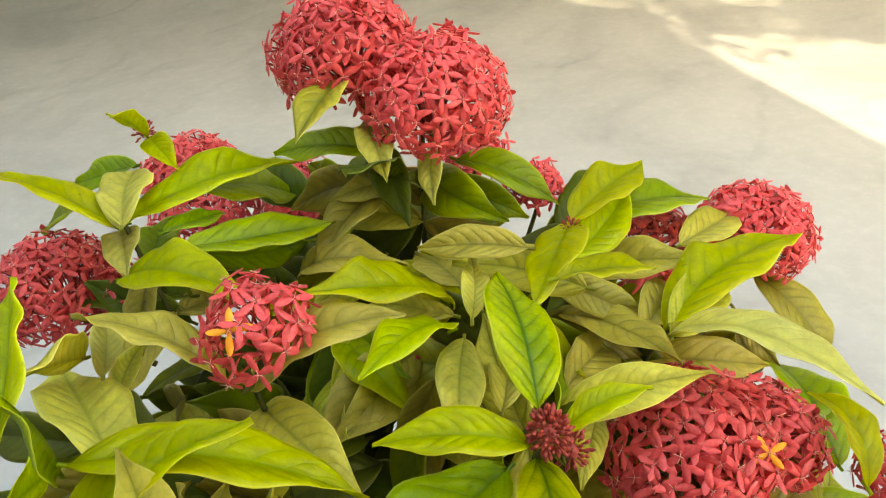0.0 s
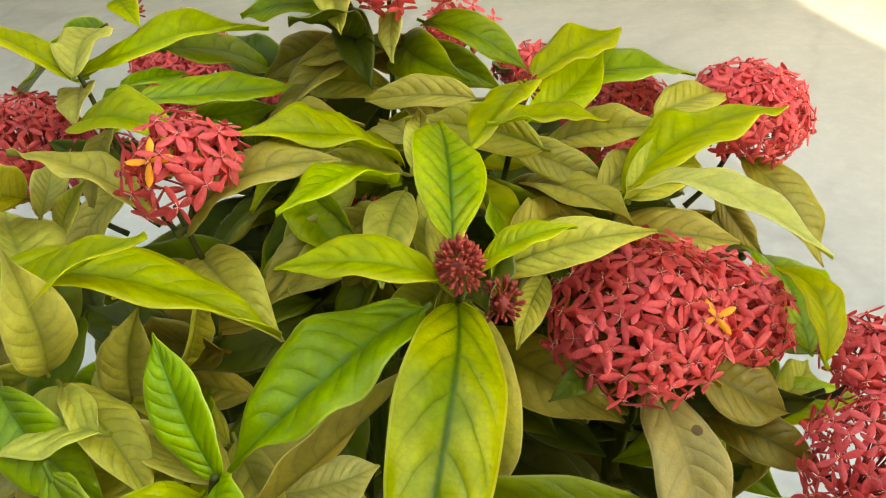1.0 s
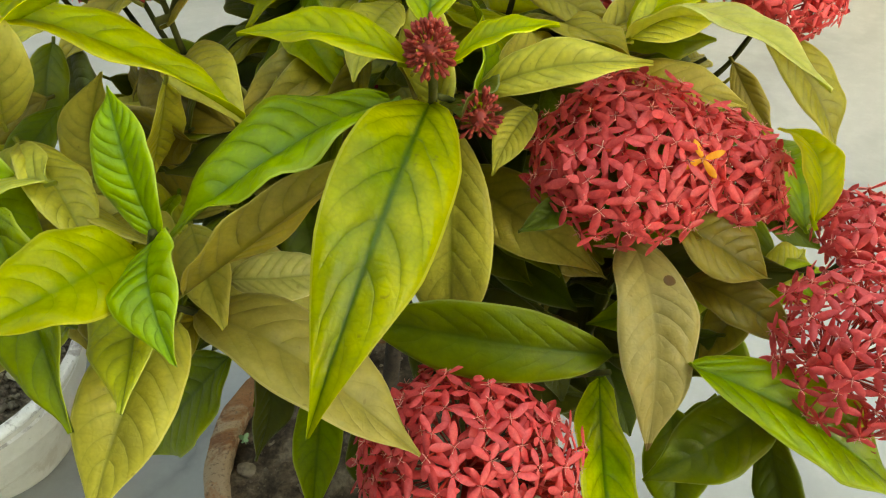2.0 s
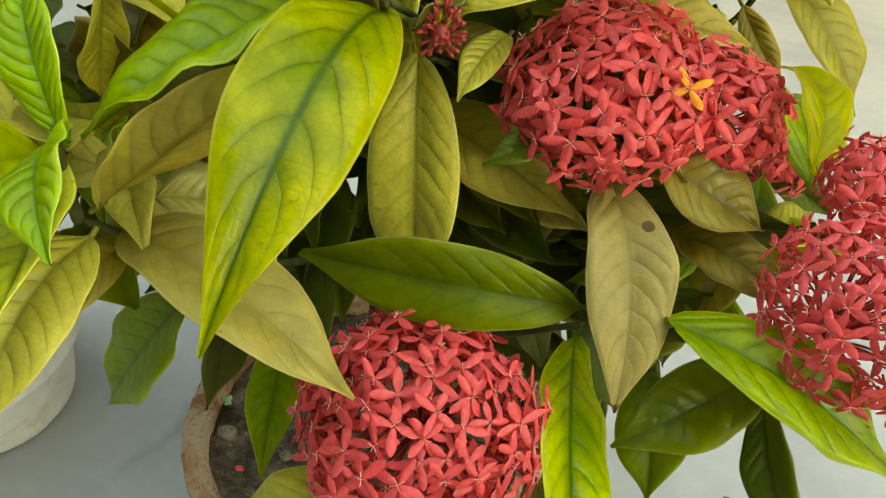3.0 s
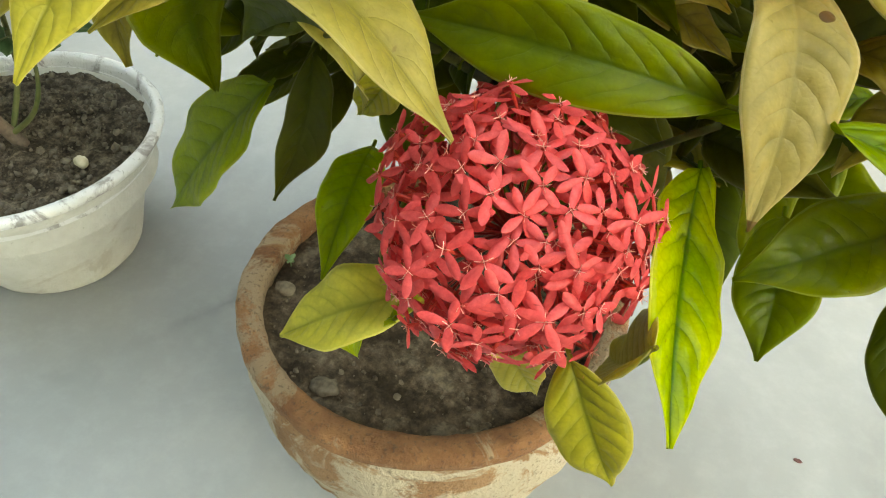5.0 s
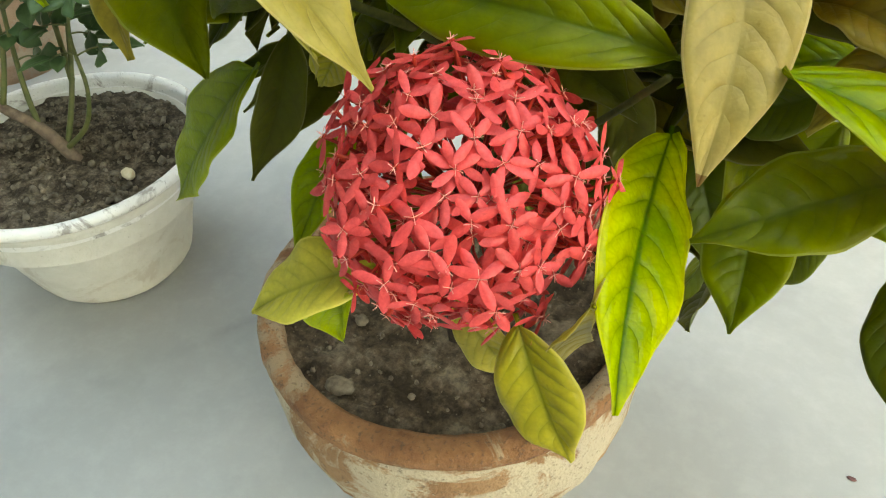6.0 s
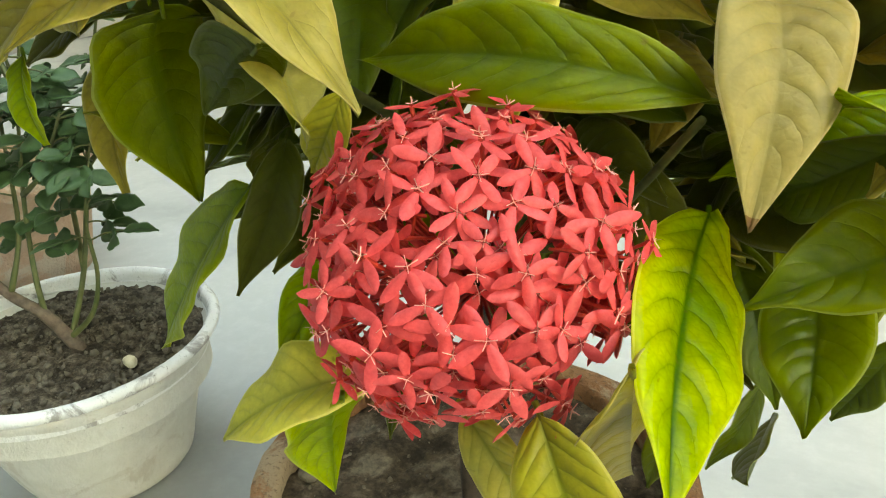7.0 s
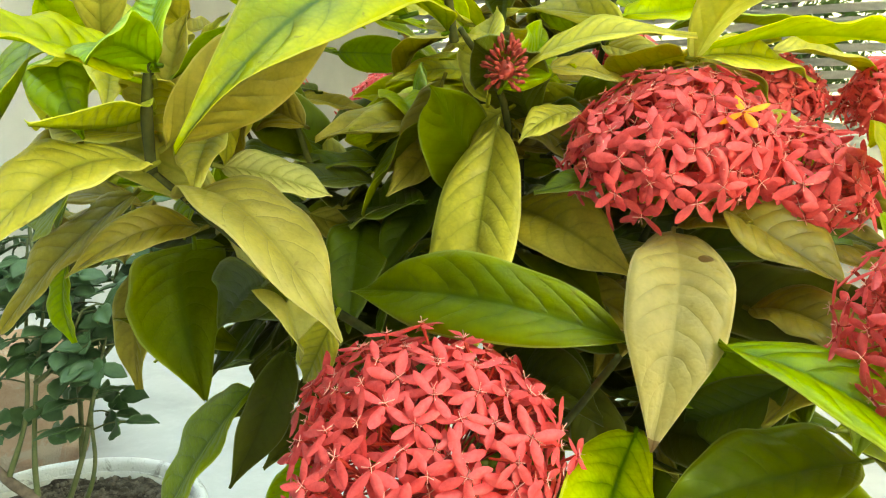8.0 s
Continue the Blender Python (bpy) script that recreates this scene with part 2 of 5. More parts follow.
def marble_material():
    m, nodes, links, bsdf = material("marble_floor_white_grey")
    cloud = grain(nodes, links, 2.2, 7, 0.62, distort=0.6)
    r = ramp(nodes, [(0.30, (0.352, 0.360, 0.356)), (0.50, (0.436, 0.446, 0.442)), (0.72, (0.486, 0.496, 0.491))])
    links.new(cloud.outputs["Fac"], r.inputs[0])
    streak = nodes.new("ShaderNodeTexWave")
    streak.inputs["Scale"].default_value = 1.3
    streak.inputs["Distortion"].default_value = 9.0
    streak.inputs["Detail"].default_value = 5
    streak.inputs["Detail Scale"].default_value = 1.7
    tc = nodes.new("ShaderNodeTexCoord")
    mp = nodes.new("ShaderNodeMapping")
    mp.inputs["Rotation"].default_value = (0, 0, radians(32))
    links.new(tc.outputs["Object"], mp.inputs["Vector"])
    links.new(mp.outputs[0], streak.inputs["Vector"])
    v = ramp(nodes, [(0.0, (1, 1, 1)), (0.10, (0.25, 0.25, 0.25)), (0.26, (0, 0, 0))])
    links.new(streak.outputs["Fac"], v.inputs[0])
    patch = grain(nodes, links, 3.1, 4, 0.6)
    pr = ramp(nodes, [(0.46, (0, 0, 0)), (0.66, (1, 1, 1))])
    links.new(patch.outputs["Fac"], pr.inputs[0])
    fac = math_node(nodes, links, "MULTIPLY", math_node(nodes, links, "MULTIPLY", v.outputs[0], pr.outputs[0]), 0.24)
    col = mix_colour(nodes, links, fac, r.outputs[0], (0.19, 0.195, 0.20))
    wisp = grain(nodes, links, 7, 5, 0.6)
    line = nodes.new("ShaderNodeMapping")
    line.inputs["Location"].default_value = VEIN_SHADE_SHIFT
    line.inputs["Rotation"].default_value = (0, 0, VEIN_SHADE_TURN)
    line.vector_type = "TEXTURE"
    links.new(tc.outputs["Object"], line.inputs["Vector"])
    axes = nodes.new("ShaderNodeSeparateXYZ")
    links.new(line.outputs[0], axes.inputs[0])
    off = math_node(nodes, links, "ADD", axes.outputs[1], math_node(nodes, links, "MULTIPLY", math_node(nodes, links, "SUBTRACT", wisp.outputs["Fac"], 0.5), 0.12))
    across = math_node(nodes, links, "ABSOLUTE", off)
    thin = math_node(nodes, links, "SUBTRACT", 1.0, math_node(nodes, links, "MULTIPLY", across, 60.0), clamp=True)
    # Broad grey cloud beside the vein, with the floor's left-hand shade painted in.
    broad = math_node(nodes, links, "SUBTRACT", 1.0, math_node(nodes, links, "MULTIPLY", across, 3.4), clamp=True)
    along = math_node(nodes, links, "SUBTRACT", 1.0, math_node(nodes, links, "POWER", math_node(nodes, links, "MULTIPLY", math_node(nodes, links, "ABSOLUTE", axes.outputs[0]), 1.8), 2.0), clamp=True)
    grey = math_node(nodes, links, "ADD", math_node(nodes, links, "MULTIPLY", thin, math_node(nodes, links, "MULTIPLY", pr.outputs[0], 0.6)), math_node(nodes, links, "MULTIPLY", broad, 0.70))
    col = mix_colour(nodes, links, math_node(nodes, links, "MULTIPLY", grey, along), col, (0.24, 0.25, 0.255))
    dust = grain(nodes, links, 34, 5, 0.7)
    dr = ramp(nodes, [(0.45, (0.92, 0.92, 0.92)), (0.7, (1, 1, 1))])
    links.new(dust.outputs["Fac"], dr.inputs[0])
    col = mix_colour(nodes, links, 1.0, col, dr.outputs[0], "MULTIPLY")
    links.new(col, bsdf.inputs["Base Color"])
    rr = ramp(nodes, [(0.3, (0.62, 0.62, 0.62)), (0.7, (0.78, 0.78, 0.78))])
    bsdf.inputs["Specular IOR Level"].default_value = 0.06
    links.new(dust.outputs["Fac"], rr.inputs[0])
    links.new(rr.outputs[0], bsdf.inputs["Roughness"])
    relief(nodes, links, bsdf, cloud.outputs["Fac"], 0.08, 0.002)
    return m


def pot_material(name, clay_low, clay_high, crust, amount, rough=0.85, specks=0.66, bump=0.85):
    """Fired clay or paint, with a pale crust lower down in uneven patches and dark dirt specks."""
    m, nodes, links, bsdf = material(name)
    a = grain(nodes, links, 26, 7, 0.65)
    b = grain(nodes, links, 13, 7, 0.7, distort=0.8)
    c = grain(nodes, links, 240, 4, 0.7)
    r = ramp(nodes, [(0.3, clay_low), (0.7, clay_high)])
    links.new(a.outputs["Fac"], r.inputs[0])
    cr = ramp(nodes, [(0.5 - amount, (0, 0, 0)), (0.56 - amount, (1, 1, 1))])
    links.new(b.outputs["Fac"], cr.inputs[0])
    col = mix_colour(nodes, links, math_node(nodes, links, "MULTIPLY", cr.outputs[0], 0.85), r.outputs[0], crust)
    dr = ramp(nodes, [(specks, (0, 0, 0)), (specks + 0.1, (1, 1, 1))])
    links.new(c.outputs["Fac"], dr.inputs[0])
    col = mix_colour(nodes, links, math_node(nodes, links, "MULTIPLY", dr.outputs[0], 0.6), col, (0.09, 0.06, 0.04))
    links.new(col, bsdf.inputs["Base Color"])
    bsdf.inputs["Roughness"].default_value = rough
    h = math_node(nodes, links, "ADD", math_node(nodes, links, "MULTIPLY", a.outputs["Fac"], 0.6), math_node(nodes, links, "ADD", b.outputs["Fac"], math_node(nodes, links, "MULTIPLY", c.outputs["Fac"], 0.9)))
    relief(nodes, links, bsdf, h, bump, 0.006)
    return m


def soil_material(name, low, mid, high, scale):
    m, nodes, links, bsdf = material(name)
    a = grain(nodes, links, scale, 9, 0.7)
    b = grain(nodes, links, scale * 7, 6, 0.7)
    r = ramp(nodes, [(0.41, low), (0.5, mid), (0.60, high)])
    links.new(a.outputs["Fac"], r.inputs[0])
    s = ramp(nodes, [(0.35, (0.55, 0.55, 0.55)), (0.7, (1.25, 1.2, 1.15))])
    links.new(b.outputs["Fac"], s.inputs[0])
    col = mix_colour(nodes, links, 1.0, r.outputs[0], s.outputs[0], "MULTIPLY")
    links.new(col, bsdf.inputs["Base Color"])
    bsdf.inputs["Roughness"].default_value = 0.95
    bsdf.inputs["Specular IOR Level"].default_value = 0.15
    h = math_node(nodes, links, "ADD", a.outputs["Fac"], math_node(nodes, links, "MULTIPLY", b.outputs["Fac"], 0.5))
    relief(nodes, links, bsdf, h, 0.9, 0.006)
    return m


MARBLE = marble_material()
CLAY = pot_material("terracotta_orange", (0.17, 0.066, 0.028), (0.42, 0.195, 0.085), (0.40, 0.29, 0.19), -0.01, specks=0.55)
CLAY_BODY = pot_material("terracotta_crusted", (0.30, 0.15, 0.07), (0.44, 0.25, 0.13), (0.60, 0.52, 0.39), 0.07, specks=0.57)
WHITE_PAINT = pot_material("white_paint_dirty", (0.56, 0.54, 0.49), (0.68, 0.665, 0.62), (0.52, 0.48, 0.42), -0.06, bump=0.35)
WHITE_RIM = pot_material("white_rim_scuffed", (0.70, 0.695, 0.68), (0.80, 0.795, 0.79), (0.30, 0.27, 0.26), -0.015, specks=0.6, bump=0.45)
TAN_CLAY = pot_material("tan_clay", (0.42, 0.25, 0.16), (0.55, 0.37, 0.26), (0.5, 0.4, 0.3), 0.0)
SOIL = soil_material("soil_dry_grey_brown", (0.058, 0.042, 0.029), (0.125, 0.093, 0.066), (0.24, 0.193, 0.142), 26)
SOIL_DARK = soil_material("soil_crumbly_brown", (0.050, 0.039, 0.028), (0.110, 0.089, 0.066), (0.22, 0.185, 0.140), 60)


# ---- building helpers ----
def mesh_object(name, bm, mat, smooth=True):
    me = bpy.data.meshes.new(name)
    bm.to_mesh(me)
    bm.free()
    if smooth:
        me.shade_smooth()
    me.materials.append(mat)
    return new(name, me)


def part(name, bm, mat, parent, label="", smooth=True):
    ob = mesh_object(name, bm, mat, smooth)
    ob.parent = parent
    if parent.type == "EMPTY":
        ob.matrix_parent_inverse = Matrix.Translation(-parent.location)
    if label:
        tagged(ob, label)
    return ob


def grid_faces(bm, rows, closed=False):
    for a, b in zip(rows, rows[1:]):
        n = len(a)
        for k in range(n if closed else n - 1):
            bm.faces.new((a[k], a[(k + 1) % n], b[(k + 1) % n], b[k]))


def lathe(profile, steps=96, wobble=0.0, seed=0.0):
    """Turns (radius, height) pairs round z; wobble roughens the wall as hand-thrown clay is."""
    bm = bmesh.new()
    rows = []
    for r, z in profile:
        row = []
        for k in range(steps):
            a = 2 * math.pi * k / steps
            p = Vector((r * math.cos(a), r * math.sin(a), z))
            d = noise.noise(p * 17 + Vector((seed, 0, 0))) + 0.5 * noise.noise(p * 55 + Vector((0, seed, 0))) + 0.35 * noise.noise(p * 130 + Vector((0, seed, 2)))
            q = 1 + wobble * d / max(r, 0.02)
            row.append(bm.verts.new((p.x * q, p.y * q, z + wobble * 0.5 * noise.noise(p * 21 + Vector((0, 0, seed))))))
        rows.append(row)
    grid_faces(bm, rows, True)
    return bm


def tube(points, radii, sides=8):
    """A smooth round stem through the points."""
    pts = [Vector(p) for p in points]
    fine, rad = [], []
    n = len(pts)
    for i in range(n - 1):
        p0, p1, p2, p3 = pts[max(i - 1, 0)], pts[i], pts[i + 1], pts[min(i + 2, n - 1)]
        for s in range(5):
            t = s / 5
            fine.append(0.5 * (2 * p1 + (p2 - p0) * t + (2 * p0 - 5 * p1 + 4 * p2 - p3) * t * t + (3 * p1 - p0 - 3 * p2 + p3) * t ** 3))
            rad.append(radii[i] * (1 - t) + radii[i + 1] * t)
    fine.append(pts[-1])
    rad.append(radii[-1])
    bm = bmesh.new()
    rows = []
    for k, p in enumerate(fine):
        d = (fine[min(k + 1, len(fine) - 1)] - fine[max(k - 1, 0)]).normalized()
        e = d.cross(Vector((0.31, 0.83, 0.46))).normalized()
        g = d.cross(e)
        r = rad[k] * (1 + 0.12 * noise.noise(p * 90))
        rows.append([bm.verts.new(p + r * (math.cos(2 * math.pi * j / sides) * e + math.sin(2 * math.pi * j / sides) * g)) for j in range(sides)])
    grid_faces(bm, rows, True)
    bm.faces.new(rows[0][::-1])
    bm.faces.new(rows[-1])
    return bm


def leaf_frame(base, tip, roll):
    axis = tip - base
    length = axis.length
    axis.normalize()
    h = Vector((0, -0.6, 0.8))
    n = h - h.dot(axis) * axis
    if n.length < 0.15:
        h = Vector((0, -1, 0.3))
        n = h - h.dot(axis) * axis
    n.normalize()
    w = axis.cross(n)
    n = math.cos(roll) * n + math.sin(roll) * w
    return axis, length, n, axis.cross(n)


def leaf_blade(base, tip, width, roll=0.0, bend=0.06, fold=0.15, wave=0.04, seed=0.0, nu=22, nv=10, thick=0.00035, curl=0.0, full=0.85, sweep=None):
    """One leaf as a thin closed blade: bent along its midrib, folded up along it, quilted between its side veins, on a short stalk."""
    base, tip = Vector(base), Vector(tip)
    axis, length, n, w = leaf_frame(base, tip, math.radians(roll))
    sway = random.Random(int(seed * 1000))
    sweep = (sway.uniform(-0.05, 0.05) if sweep is None else sweep) * length
    turn = math.radians(sway.uniform(-22, 22))
    valley = fold * sway.uniform(0.9, 1.7)
    bm = bmesh.new()
    uvl = bm.loops.layers.uv.new("UVMap")
    tops, unders, coord = [], [], {}
    for i in range(nu + 1):
        u = i / nu
        s = max(math.sin(math.pi * u ** 0.90), 0.0) ** (full - 0.2)
        s *= 1 - 0.70 * max(0.0, (u - 0.62) / 0.38) ** 1.5
        half = max(width / 2 * s, 0.0007)
        arch = 4 * u * (1 - u) * (1.18 - 0.36 * u)
        mid = base + (tip - base) * u + n * (bend * length * arch - curl * length * u ** 3 * (1 - u) * 3) + w * (sweep * 4 * u * (1 - u))
        lean = turn * (u - 0.4)
        wu, nu_dir = w * math.cos(lean) + n * math.sin(lean), n * math.cos(lean) - w * math.sin(lean)
        twist = wave * 1.2 * noise.noise(Vector((u * 2.2, seed, 3.1)))
        top, under = [], []
        for j in range(nv + 1):
            v = 2 * j / nv - 1
            side = abs(v)
            edge_wave = wave * width * side ** 1.5 * (noise.noise(Vector((u * 4.5 + seed, 2.0 * (1 if v > 0 else -1), seed * 1.7))) * 1.9)
            quilt = 0.012 * width * math.cos(2 * math.pi * (9.0 * u - 1.9 * side ** 1.5)) * side * (1 - side ** 3)
            lift = half * valley * (1.25 * side - 0.72 * side ** 2.6) + edge_wave - quilt + twist * v * half
            rag = 1 + 0.03 * noise.noise(Vector((u * 9, seed * 3 + v, 0.5))) * (side > 0.9)
            p = mid + wu * (v * half * rag) + nu_dir * lift
            t = thick * (1 + 2.6 * max(0.0, 1 - side * 9))
            a, b = bm.verts.new(p), bm.verts.new(p - n * t)
            coord[a] = coord[b] = (u, (v + 1) / 2)
            top.append(a)
            under.append(b)
        tops.append(top)
        unders.append(under)
    grid_faces(bm, tops)
    grid_faces(bm, [r[::-1] for r in unders])
    for i in range(nu):
        bm.faces.new((tops[i][0], tops[i + 1][0], unders[i + 1][0], unders[i][0]))
        bm.faces.new((tops[i + 1][-1], tops[i][-1], unders[i][-1], unders[i + 1][-1]))
    bm.faces.new(tops[0] + unders[0][::-1])
    bm.faces.new(unders[nu] + tops[nu][::-1])
    # the stalk
    ring = []
    for k, back in enumerate((-0.004, 0.004)):
        c = base + axis * back - n * 0.0005
        ring.append([bm.verts.new(c + 0.0011 * (math.cos(a) * w + math.sin(a) * n)) for a in (0, 1.26, 2.51, 3.77, 5.03)])
    grid_faces(bm, ring, True)
    for f in bm.faces:
        for lp in f.loops:
            lp[uvl].uv = coord.get(lp.vert, (0.0, 0.5))
    bmesh.ops.recalc_face_normals(bm, faces=bm.faces)
    return bm


leaf_count = 0


def leaf(parent, kind, base, tip, width, roll=0.0, bend=0.06, fold=0.33, wave=0.10, curl=0.0, label="", full=0.85, sweep=None):
    global leaf_count
    leaf_count += 1
    return part("leaf", leaf_blade(base, tip, width, roll, bend, fold, wave, leaf_count * 0.73, curl=curl, full=full, sweep=sweep), LEAF[kind], parent, label)


def floret_mesh(name, petal_len, petal_wide, tube_len, petal_mat, seed):
    """One flower: four pointed oval lobes round a throat with pale stamens, on a thin tube. It faces +z, its throat at the origin."""
    rng = random.Random(seed)
    bm = bmesh.new()
    for q in range(4):
        a = math.pi / 2 * q + rng.uniform(-0.18, 0.18)
        tilt = rng.uniform(-0.30, 0.22)
        ln = petal_len * rng.uniform(0.88, 1.1)
        turn = Matrix.Rotation(a, 3, "Z") @ Matrix.Rotation(tilt, 3, "Y") @ Matrix.Rotation(rng.uniform(-0.25, 0.25), 3, "X")
        rows = []
        for i, (u, wd) in enumerate(((0.03, 0.28), (0.18, 0.62), (0.42, 0.96), (0.68, 1.0), (0.88, 0.66), (1.0, 0.12))):
            row = []
            for v in (-1, 0, 1):
                z = -0.10 * ln * abs(v) * wd - 0.22 * ln * u * u + 0.10 * ln * u
                row.append(bm.verts.new(turn @ Vector((u * ln, v * wd * petal_wide / 2, z))))
            rows.append(row)
        grid_faces(bm, rows)
    rings = []
    for z, r in ((0.0006, 0.0011), (-0.004, 0.0007), (-tube_len, 0.0006)):
        rings.append([bm.verts.new((r * math.cos(k * 2 * math.pi / 5), r * math.sin(k * 2 * math.pi / 5), z)) for k in range(5)])
    tube_from = len(bm.faces)
    grid_faces(bm, rings, True)
    stamen_from = len(bm.faces)
    for q in range(5):
        a = math.pi / 2 * q + math.pi / 4 + rng.uniform(-0.3, 0.3)
        up = q == 4
        d = Vector((math.cos(a), math.sin(a), 0.25)) if not up else Vector((0.25, 0.1, 1))
        e = d.cross(Vector((0, 0, 1))).normalized() * 0.00011
        s = Vector((0, 0, 0.0008))
        t = s + d * petal_len * (rng.uniform(0.18, 0.30) if not up else 0.22)
        g = Vector((0, 0, 0.0003))
        vs = [bm.verts.new(p) for p in (s - e, s + e, s + g, t - e * 1.4, t + e * 1.4, t + g)]
        for f in ((0, 1, 4, 3), (1, 2, 5, 4), (2, 0, 3, 5)):
            bm.faces.new([vs[k] for k in f])
        bm.faces.new((vs[3], vs[4], vs[5]))
    bm.faces.ensure_lookup_table()
    for k, f in enumerate(bm.faces):
        f.material_index = 0 if k < tube_from else 1 if k < stamen_from else 2
        f.smooth = k < tube_from
    me = bpy.data.meshes.new(name)
    bm.to_mesh(me)
    bm.free()
    for mt in (petal_mat, TUBE, STAMEN):
        me.materials.append(mt)
    return me


FLORETS = [floret_mesh("floret", 0.0114, 0.0041, 0.016, PETAL, k) for k in range(7)]
FLORET_ORANGE = floret_mesh("floret_orange", 0.0104, 0.0034, 0.016, PETAL_ORANGE, 31)


def head_spots(count, reach, rng):
    """Directions spread evenly over a cap that reaches that many degrees from its crown."""
    low = math.cos(math.radians(reach))
    out = []
    for k in range(count):
        z = 1 - (k + 0.5) / count * (1 - low)
        a = k * 2.39996 + rng.uniform(-0.25, 0.25)
        r = math.sqrt(max(0.0, 1 - z * z))
        out.append(Vector((r * math.cos(a), r * math.sin(a), z)))
    return out


head_count = 0


def flower_head(parent, centre, axis, wide, deep, count, reach=105, separate=False, stalk_to=None, orange=None, label=""):
    """A domed cluster: a branched core of thin red stalks, and florets spread over its dome, each facing out."""
    global head_count
    head_count += 1
    rng = random.Random(head_count)
    centre = Vector(centre)
    up = Vector(axis).normalized()
    to_world = up.to_track_quat("Z", "Y").to_matrix()
    foot = centre - up * deep * 0.75
    small = 0.97 if separate else 0.84
    count = int(count * (1.22 if separate else 1.65))
    spots = head_spots(count, reach, rng)
    loose = 0.06 if count > 50 else 0.20
    places = []
    for d in [*spots, *(0.82 * d for d in head_spots(int(count * 0.55), reach + 6, rng))]:
        lump = 1 + 0.10 * noise.noise(d * 2.3 + Vector((head_count * 3.7, 0, 0))) + rng.uniform(-loose, loose)
        p = centre + to_world @ Vector((d.x * wide * lump, d.y * wide * lump, d.z * deep * lump))
        face = (to_world @ Vector((d.x / wide, d.y / wide, d.z / deep))).normalized()
        face = (face + 0.40 * Vector((rng.uniform(-1, 1), rng.uniform(-1, 1), rng.uniform(-1, 1)))).normalized()
        places.append((p, face))
    core = bmesh.new()
    # thin stalks from the foot to the florets' tubes
    for p, face in places[::3]:
        q = p - face * 0.015
        d = (q - foot)
        if d.length < 0.004:
            continue
        e = d.cross(Vector((0.3, 0.2, 0.9))).normalized()
        g = d.normalized().cross(e)
        rows = []
        for s, r in ((0, 0.0009), (0.6, 0.0006), (1, 0.0005)):
            c = foot + d * s + up * (0.12 * d.length * s * (1 - s))
            rows.append([core.verts.new(c + r * (math.cos(k * 2.094) * e + math.sin(k * 2.094) * g)) for k in range(3)])
        grid_faces(core, rows, True)
    head = part("flower_head", core, TUBE, parent, label)
    nearest = None
    if orange is not None:
        nearest = min(range(len(places)), key=lambda k: (places[k][0] - Vector(orange)).length)
        places[nearest] = (Vector(orange) + Vector((0.02, -0.55, 0.8)) * (0.0125 if count > 50 else 0.003), Vector((0.1, -0.6, 0.8)).normalized())
    joined = None
    for k, (p, face) in enumerate(places):
        m = Matrix.Translation(p) @ face.to_track_quat("Z", "Y").to_matrix().to_4x4() @ Matrix.Rotation(rng.uniform(0, 6.28), 4, "Z") @ Matrix.Scale(small * rng.uniform(0.82, 1.1), 4)
        me = FLORETS[rng.randrange(len(FLORETS))]
        if k == nearest:
            me = FLORET_ORANGE
        if separate:
            ob = new("floret", me)
            ob.parent = head
            ob.matrix_basis = m
            if k == nearest:
                tagged(ob, "single orange four-petalled floret")
        else:
            if joined is None:
                joined = bmesh.new()
            first = len(joined.verts)
            joined.from_mesh(me)
            joined.verts.ensure_lookup_table()
            for v in joined.verts[first:]:
                v.co = m @ v.co
    if joined is not None:
        me = bpy.data.meshes.new("floret_mass")
        joined.to_mesh(me)
        joined.free()
        for mt in (PETAL, TUBE, STAMEN):
            me.materials.append(mt)
        ob = new("floret_mass", me)
        ob.parent = head
        tagged(ob, kind="stuff")
    if stalk_to is not None:
        stem(parent, [stalk_to, (Vector(stalk_to) + foot) / 2 + Vector((0, 0, -0.006)), foot + up * 0.004], [0.0022, 0.0019, 0.0016])
    return head


def bud_mesh():
    """One unopened bud: a thin tube that swells into a pointed tip, 1 long along +z."""
    bm = bmesh.new()
    rows = []
    for z, r in ((0.1, 0.05), (0.5, 0.065), (0.72, 0.115), (0.88, 0.10), (1.06, 0.02)):
        rows.append([bm.verts.new((r * math.cos(k * 1.0472), r * math.sin(k * 1.0472), z)) for k in range(6)])
    grid_faces(bm, rows, True)
    bm.faces.new(rows[-1])
    me = bpy.data.meshes.new("bud")
    bm.to_mesh(me)
    bm.free()
    me.shade_smooth()
    me.materials.append(BUD)
    return me


BUD_MESH = bud_mesh()


